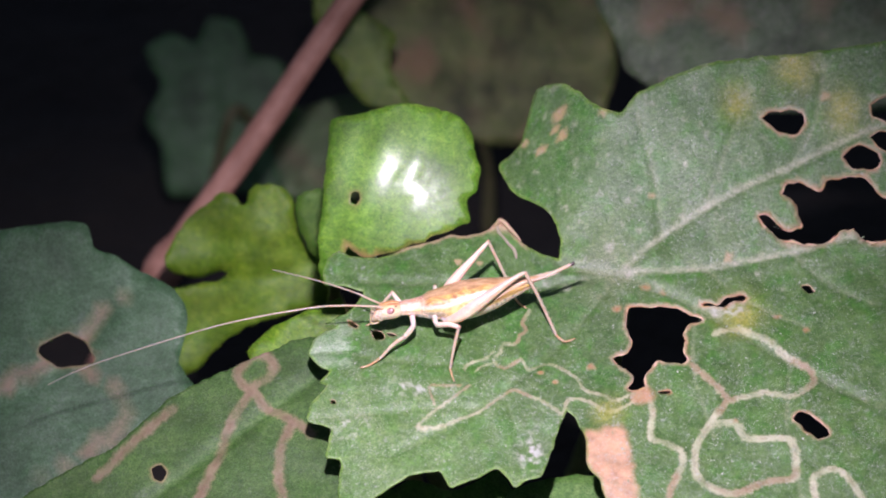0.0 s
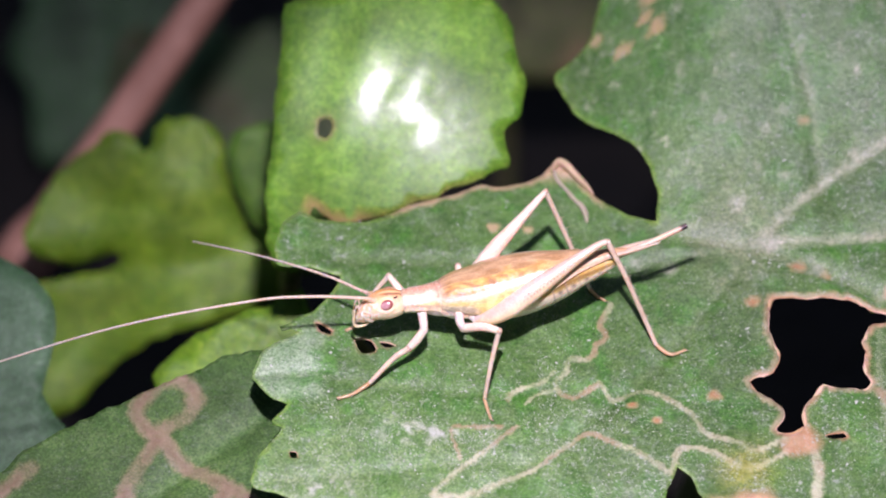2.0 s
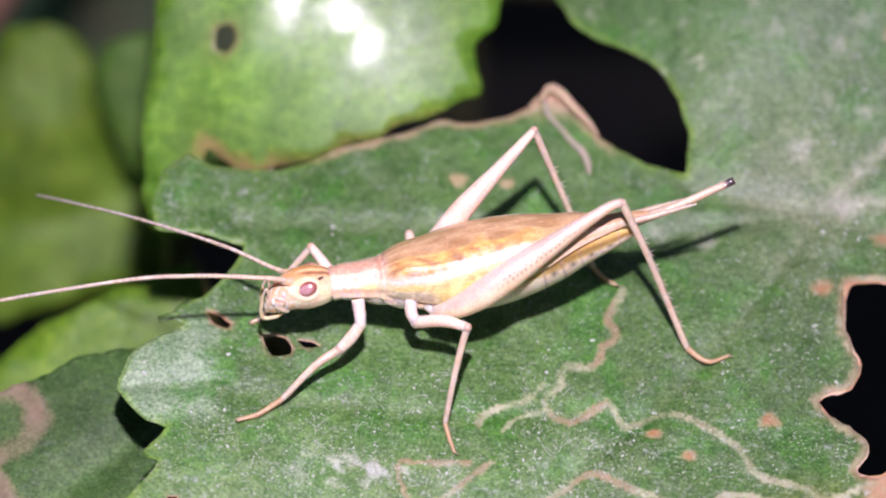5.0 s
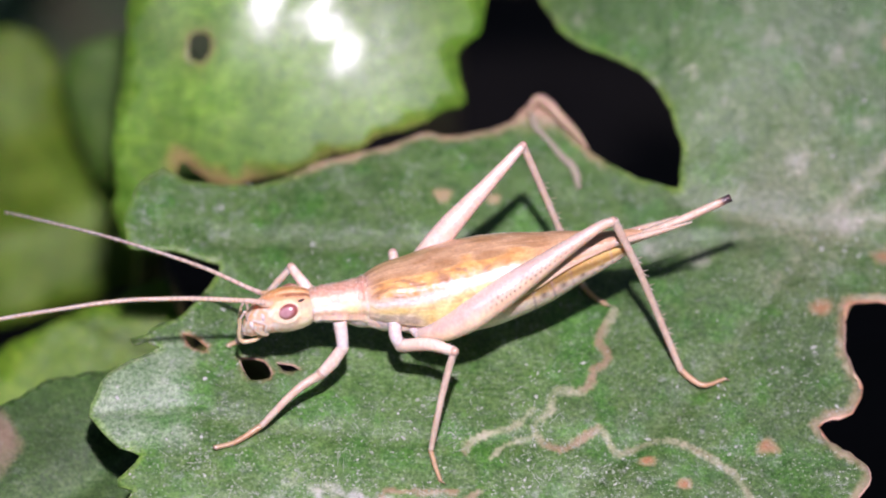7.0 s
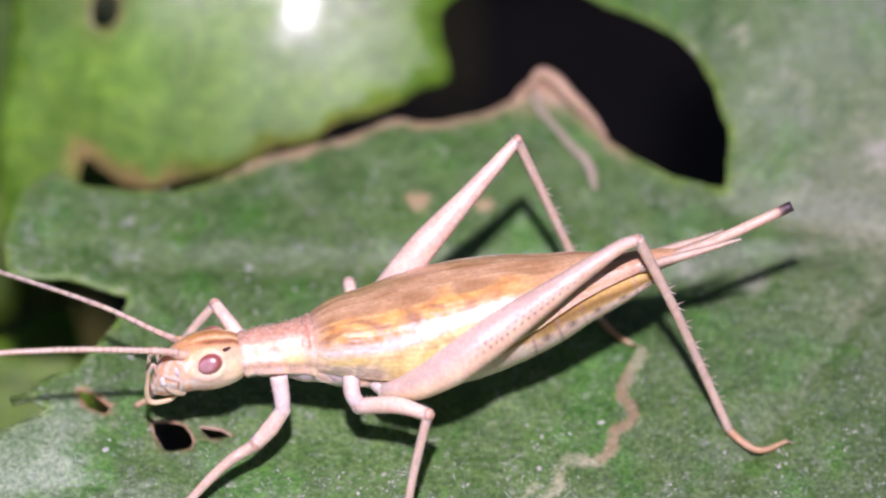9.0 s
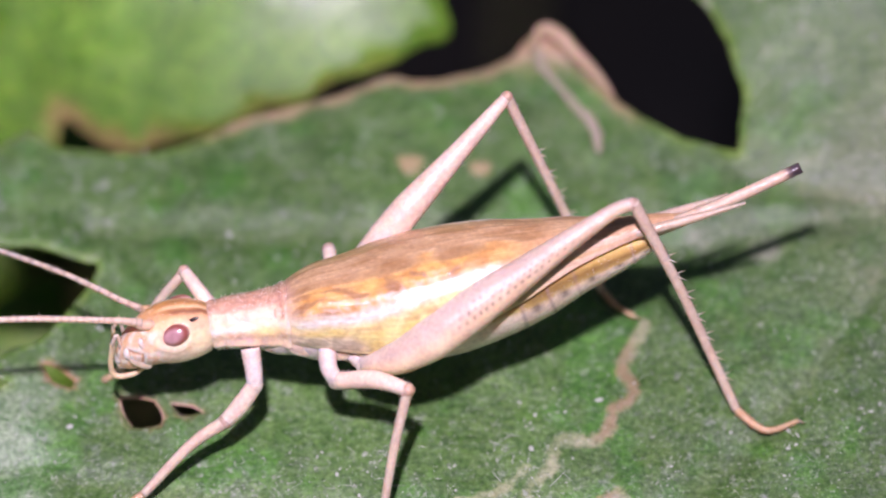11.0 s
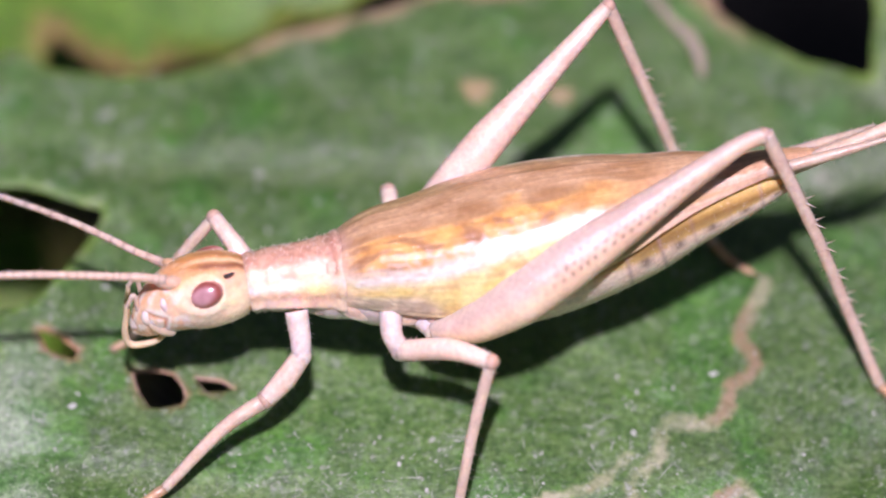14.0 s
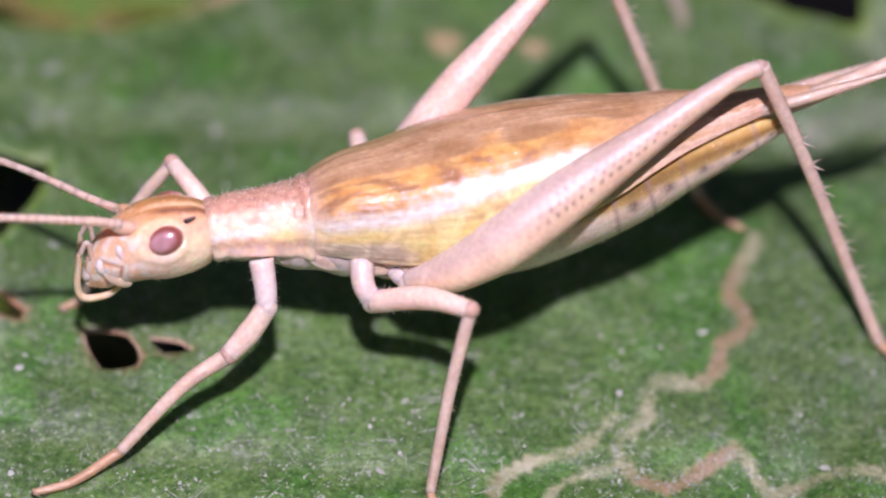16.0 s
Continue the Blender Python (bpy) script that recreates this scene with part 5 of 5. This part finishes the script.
def paint_thorax(s, a):
    b = (a + 180) % 360 - 180
    c = mixc((0.90, 0.72, 0.62), (0.62, 0.46, 0.44), smoothstep(-0.1, 0.4, nz(s * 9, b * 0.04, 3)))
    line = abs((s * 5.5 + 0.004 * b) % 1 - 0.5) * 2
    c = mixc(c, (0.40, 0.26, 0.22), 0.7 * smoothstep(0.86, 0.97, line))
    return mixc(c, (0.95, 0.85, 0.78), 0.6 * bump01(b, 118, 12))


THORAX = [(-4.35, 0.34, 2.44, 0.36), (-4.05, 0.37, 2.40, 0.47), (-3.75, 0.40, 2.38, 0.50), (-3.3, 0.46, 2.36, 0.66), (-2.85, 0.52, 2.36, 0.72), (-2.4, 0.58, 2.36, 0.88), (-1.95, 0.64, 2.38, 0.90),
          (-1.45, 0.70, 2.38, 1.04), (-0.95, 0.78, 2.42, 1.06), (-0.4, 0.88, 2.48, 1.12), (0.3, 1.0, 2.6, 1.0)]
part("thorax", loft("thorax", THORAX, paint_thorax, 40, per=8), CUTICLE, cricket, "pale thorax of rounded side plates")


def plate(centre, axes, turn):
    """A glassy side plate with a pale rim and a clouded middle."""
    me = ball("side_plate", centre, axes, turn, (0.60, 0.50, 0.48), 28, 18)
    layer = me.color_attributes["tint"].data
    R = np.array(Euler([radians(t) for t in turn]).to_matrix())
    for i, q in enumerate(me.vertices):
        p = R.T @ (np.array(q.co) / MM - np.array(centre)) / np.array(axes)
        rim = math.hypot(p[0], p[2])
        c = mixc((0.56, 0.40, 0.31), (0.88, 0.65, 0.46), smoothstep(-0.25, 0.25, nz(p[0] * 2.6 + centre[0], p[2] * 2.2, 3)))
        c = mixc(c, (0.98, 0.82, 0.66), 0.6 * smoothstep(0.80, 0.95, rim))
        layer[i].color = (*c, 1)
    part("side_plate", me, CUTICLE, cricket, "glassy pale side plate of the thorax")


plate((-4.30, 0.02, 2.34), (0.32, 0.16, 0.22), (-20, 20, 0))
plate((-3.30, 0.06, 2.26), (0.36, 0.16, 0.26), (-30, -20, 4))
plate((-2.62, 0.04, 2.32), (0.62, 0.20, 0.40), (-34, 24, 8))
plate((-1.75, -0.04, 2.28), (0.60, 0.22, 0.42), (-32, 12, 6))
plate((-0.95, -0.14, 2.16), (0.42, 0.20, 0.30), (-32, 0, 6))


# legs: every leg is a part, with its segments under it
def segment(parent, name, pts, radii, colour, paint=None, sides=14):
    return part(name, tube(name, pts, radii, sides, colour, step=0.05 if paint else 0.07, paint=paint, hairs=int(span(pts) * 55)), LIMB, parent)


def paint_femur(s, a):
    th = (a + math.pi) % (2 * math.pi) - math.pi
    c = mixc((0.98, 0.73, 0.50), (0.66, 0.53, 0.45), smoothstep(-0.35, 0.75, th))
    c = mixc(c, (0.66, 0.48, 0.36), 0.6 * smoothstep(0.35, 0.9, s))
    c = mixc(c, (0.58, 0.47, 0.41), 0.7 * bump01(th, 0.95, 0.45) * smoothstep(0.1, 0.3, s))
    for k, row in enumerate((0.0, 0.27, 0.55)):
        dash = bump01((s * 38 + k * 0.4 + 0.5 * nz(s * 11, k, 9)) % 1, 0.5, 0.20 + 0.12 * nz(s * 9, k))
        c = mixc(c, (0.15, 0.08, 0.07), 0.9 * dash * bump01(th, row + 0.07 * nz(s * 14, k, 3), 0.07) * smoothstep(0.3, 0.42, s) * smoothstep(0.86, 0.72, s))
    return c * (1 + 0.05 * nz(s * 20, a))


SKIN = tuple(PINKISH)


def chain_of(femur, fr, tibia, tr, tarsus, ar, spines=0, coxa=None, dashed=False):
    """A leg: femur as the part under the cricket; coxa, tibia and tarsus under it."""
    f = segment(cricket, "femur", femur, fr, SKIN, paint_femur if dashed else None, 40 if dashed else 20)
    if coxa:
        segment(f, "coxa", coxa, [0.24, 0.22, 0.2], (0.80, 0.66, 0.60))
    t = segment(f, "tibia", tibia, tr, (0.74, 0.55, 0.43))
    part("joint", ball("joint", np.asarray(femur[0]), (fr[0] * 1.02,) * 3, (0, 0, 0), SKIN, 14, 10), LIMB, f)
    segment(f, "tarsus", tarsus, ar, (0.55, 0.34, 0.20))
    part("knee", ball("knee", np.asarray(femur[-1]), (fr[-1] * 1.05,) * 3, (0, 0, 0), (0.62, 0.40, 0.31), 14, 10), LIMB, f)
    part("claw", tube("claw", [tarsus[-1], np.asarray(tarsus[-1]) + (0.06, -0.08, 0.05), np.asarray(tarsus[-1]) + (0.16, -0.12, 0.0)], [0.04, 0.03, 0.008], 6, (0.4, 0.25, 0.18)), LIMB, f)
    if spines:
        line = curve_through(tibia, 0.1)
        for i in range(spines):
            k = int(len(line) * (0.28 + 0.66 * i / spines))
            d = line[k + 1] - line[k - 1]
            d /= np.linalg.norm(d)
            for sgn in (1, -1):
                out = np.cross((0, 1.0, 0), d)
                if out[0] < 0:
                    out = -out
                out = out * 0.75 + np.array((0, sgn * 0.5, 0)) + d * 0.35
                p = line[k]
                part("spine", tube("spine", [p, p + out * 0.2, p + out * 0.38], [0.032, 0.022, 0.004], 5, (0.74, 0.54, 0.40)), LIMB, f)
    return f


# fore and middle legs beside the camera
chain_of([(-3.8, -0.8, 1.59), (-4.14, -1.0, 1.14), (-4.52, -1.2, 0.78)], [0.21, 0.23, 0.19], [(-4.52, -1.2, 0.78), (-5.4, -1.5, 0.25), (-6.58, -2.1, -0.83)], [0.17, 0.14, 0.11],
         [(-6.58, -2.1, -0.83), (-7.45, -2.52, -1.2), (-8.21, -2.76, -1.27)], [0.11, 0.09, 0.07], 0, [(-3.9, -0.30, 2.35), (-3.82, -0.6, 1.9), (-3.8, -0.8, 1.59)])
chain_of([(-1.8, -0.7, 1.64), (-0.82, -1.2, 2.11), (-0.01, -1.7, 2.22)], [0.22, 0.23, 0.17], [(-0.01, -1.7, 2.22), (-0.38, -2.2, 0.68), (-0.73, -2.8, -1.28)], [0.13, 0.12, 0.1],
         [(-0.73, -2.8, -1.28), (-0.58, -3.42, -1.47), (-0.4, -4.01, -1.65)], [0.09, 0.08, 0.06], 0, [(-2.01, -0.25, 2.3), (-1.98, -0.55, 1.95), (-1.8, -0.7, 1.64)])
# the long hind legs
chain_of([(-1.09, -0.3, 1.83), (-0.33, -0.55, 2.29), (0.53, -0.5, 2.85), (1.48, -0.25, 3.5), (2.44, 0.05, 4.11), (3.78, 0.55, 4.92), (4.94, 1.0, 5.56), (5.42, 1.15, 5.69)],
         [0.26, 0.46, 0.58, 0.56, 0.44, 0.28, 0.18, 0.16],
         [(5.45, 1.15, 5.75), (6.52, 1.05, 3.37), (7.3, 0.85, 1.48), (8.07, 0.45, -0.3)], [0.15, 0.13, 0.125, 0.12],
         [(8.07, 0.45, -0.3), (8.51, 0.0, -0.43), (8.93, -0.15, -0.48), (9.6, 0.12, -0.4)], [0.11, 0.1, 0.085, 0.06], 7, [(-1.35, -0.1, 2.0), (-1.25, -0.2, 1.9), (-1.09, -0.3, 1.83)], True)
chain_of([(-1.28, 1.9, 3.12), (-0.6, 2.3, 3.81), (-0.03, 2.6, 4.45), (1.13, 3.3, 5.53), (2.39, 4.0, 6.78)], [0.36, 0.42, 0.40, 0.26, 0.15], [(2.39, 4.0, 6.8), (3.71, 4.0, 3.42), (4.76, 3.83, 0.73)],
         [0.14, 0.12, 0.11], [(4.76, 3.83, 0.73), (5.1, 3.41, 0.6), (5.59, 3.07, 0.5)], [0.1, 0.08, 0.06], 6, [(-1.5, 1.5, 2.5), (-1.4, 1.7, 2.8), (-1.28, 1.9, 3.12)])
# fore and middle legs on the other side
chain_of([(-4.68, 0.7, 2.39), (-5.1, 1.0, 2.91), (-5.59, 1.6, 3.23)], [0.2, 0.2, 0.16], [(-5.59, 1.6, 3.23), (-6.47, 1.5, 2.0), (-7.45, 1.45, 0.02)], [0.13, 0.12, 0.1],
         [(-7.45, 1.45, 0.02), (-7.65, 1.37, -0.02), (-7.83, 1.29, -0.05)], [0.09, 0.08, 0.06], 0, [(-4.1, 0.7, 2.2), (-4.4, 0.7, 2.2), (-4.68, 0.7, 2.39)])
chain_of([(-1.99, 1.0, 2.5), (-1.95, 1.8, 2.91), (-2.06, 2.6, 3.1)], [0.2, 0.2, 0.17], [(-2.06, 2.6, 3.1), (-1.9, 3.1, 1.6), (-1.71, 3.6, 0.62)], [0.13, 0.12, 0.1],
         [(-1.71, 3.6, 0.62), (-1.6, 4.0, 0.72), (-1.5, 4.4, 0.84)], [0.09, 0.08, 0.06], 0, [(-1.9, 0.8, 2.2), (-1.95, 0.9, 2.35), (-1.99, 1.0, 2.5)])


# ovipositor and cerci
def paint_ovi(s, a):
    return mixc((0.70, 0.50, 0.38), (0.06, 0.04, 0.05), smoothstep(0.90, 0.95, s))


part("ovipositor", tube("ovipositor", [(5.05, 1.65, 4.0), (7.37, 2.0, 4.86), (9.55, 2.4, 5.81)], [0.2, 0.15, 0.14], 12, step=0.1, paint=paint_ovi, hairs=120), LIMB, cricket, "straight ovipositor with a dark tip")
for pts in ([(5.2, 1.5, 4.35), (7.0, 1.6, 4.9), (8.2, 1.7, 5.27)], [(5.23, 1.9, 4.35), (6.81, 2.3, 4.63), (7.82, 2.7, 4.75)]):
    part("cercus", tube("cercus", pts, [0.14, 0.11, 0.03], 10, (0.60, 0.45, 0.34), step=0.07, hairs=220), LIMB, cricket)


def motions():
    """The cricket stays where it is; only the camera moves."""


motions()
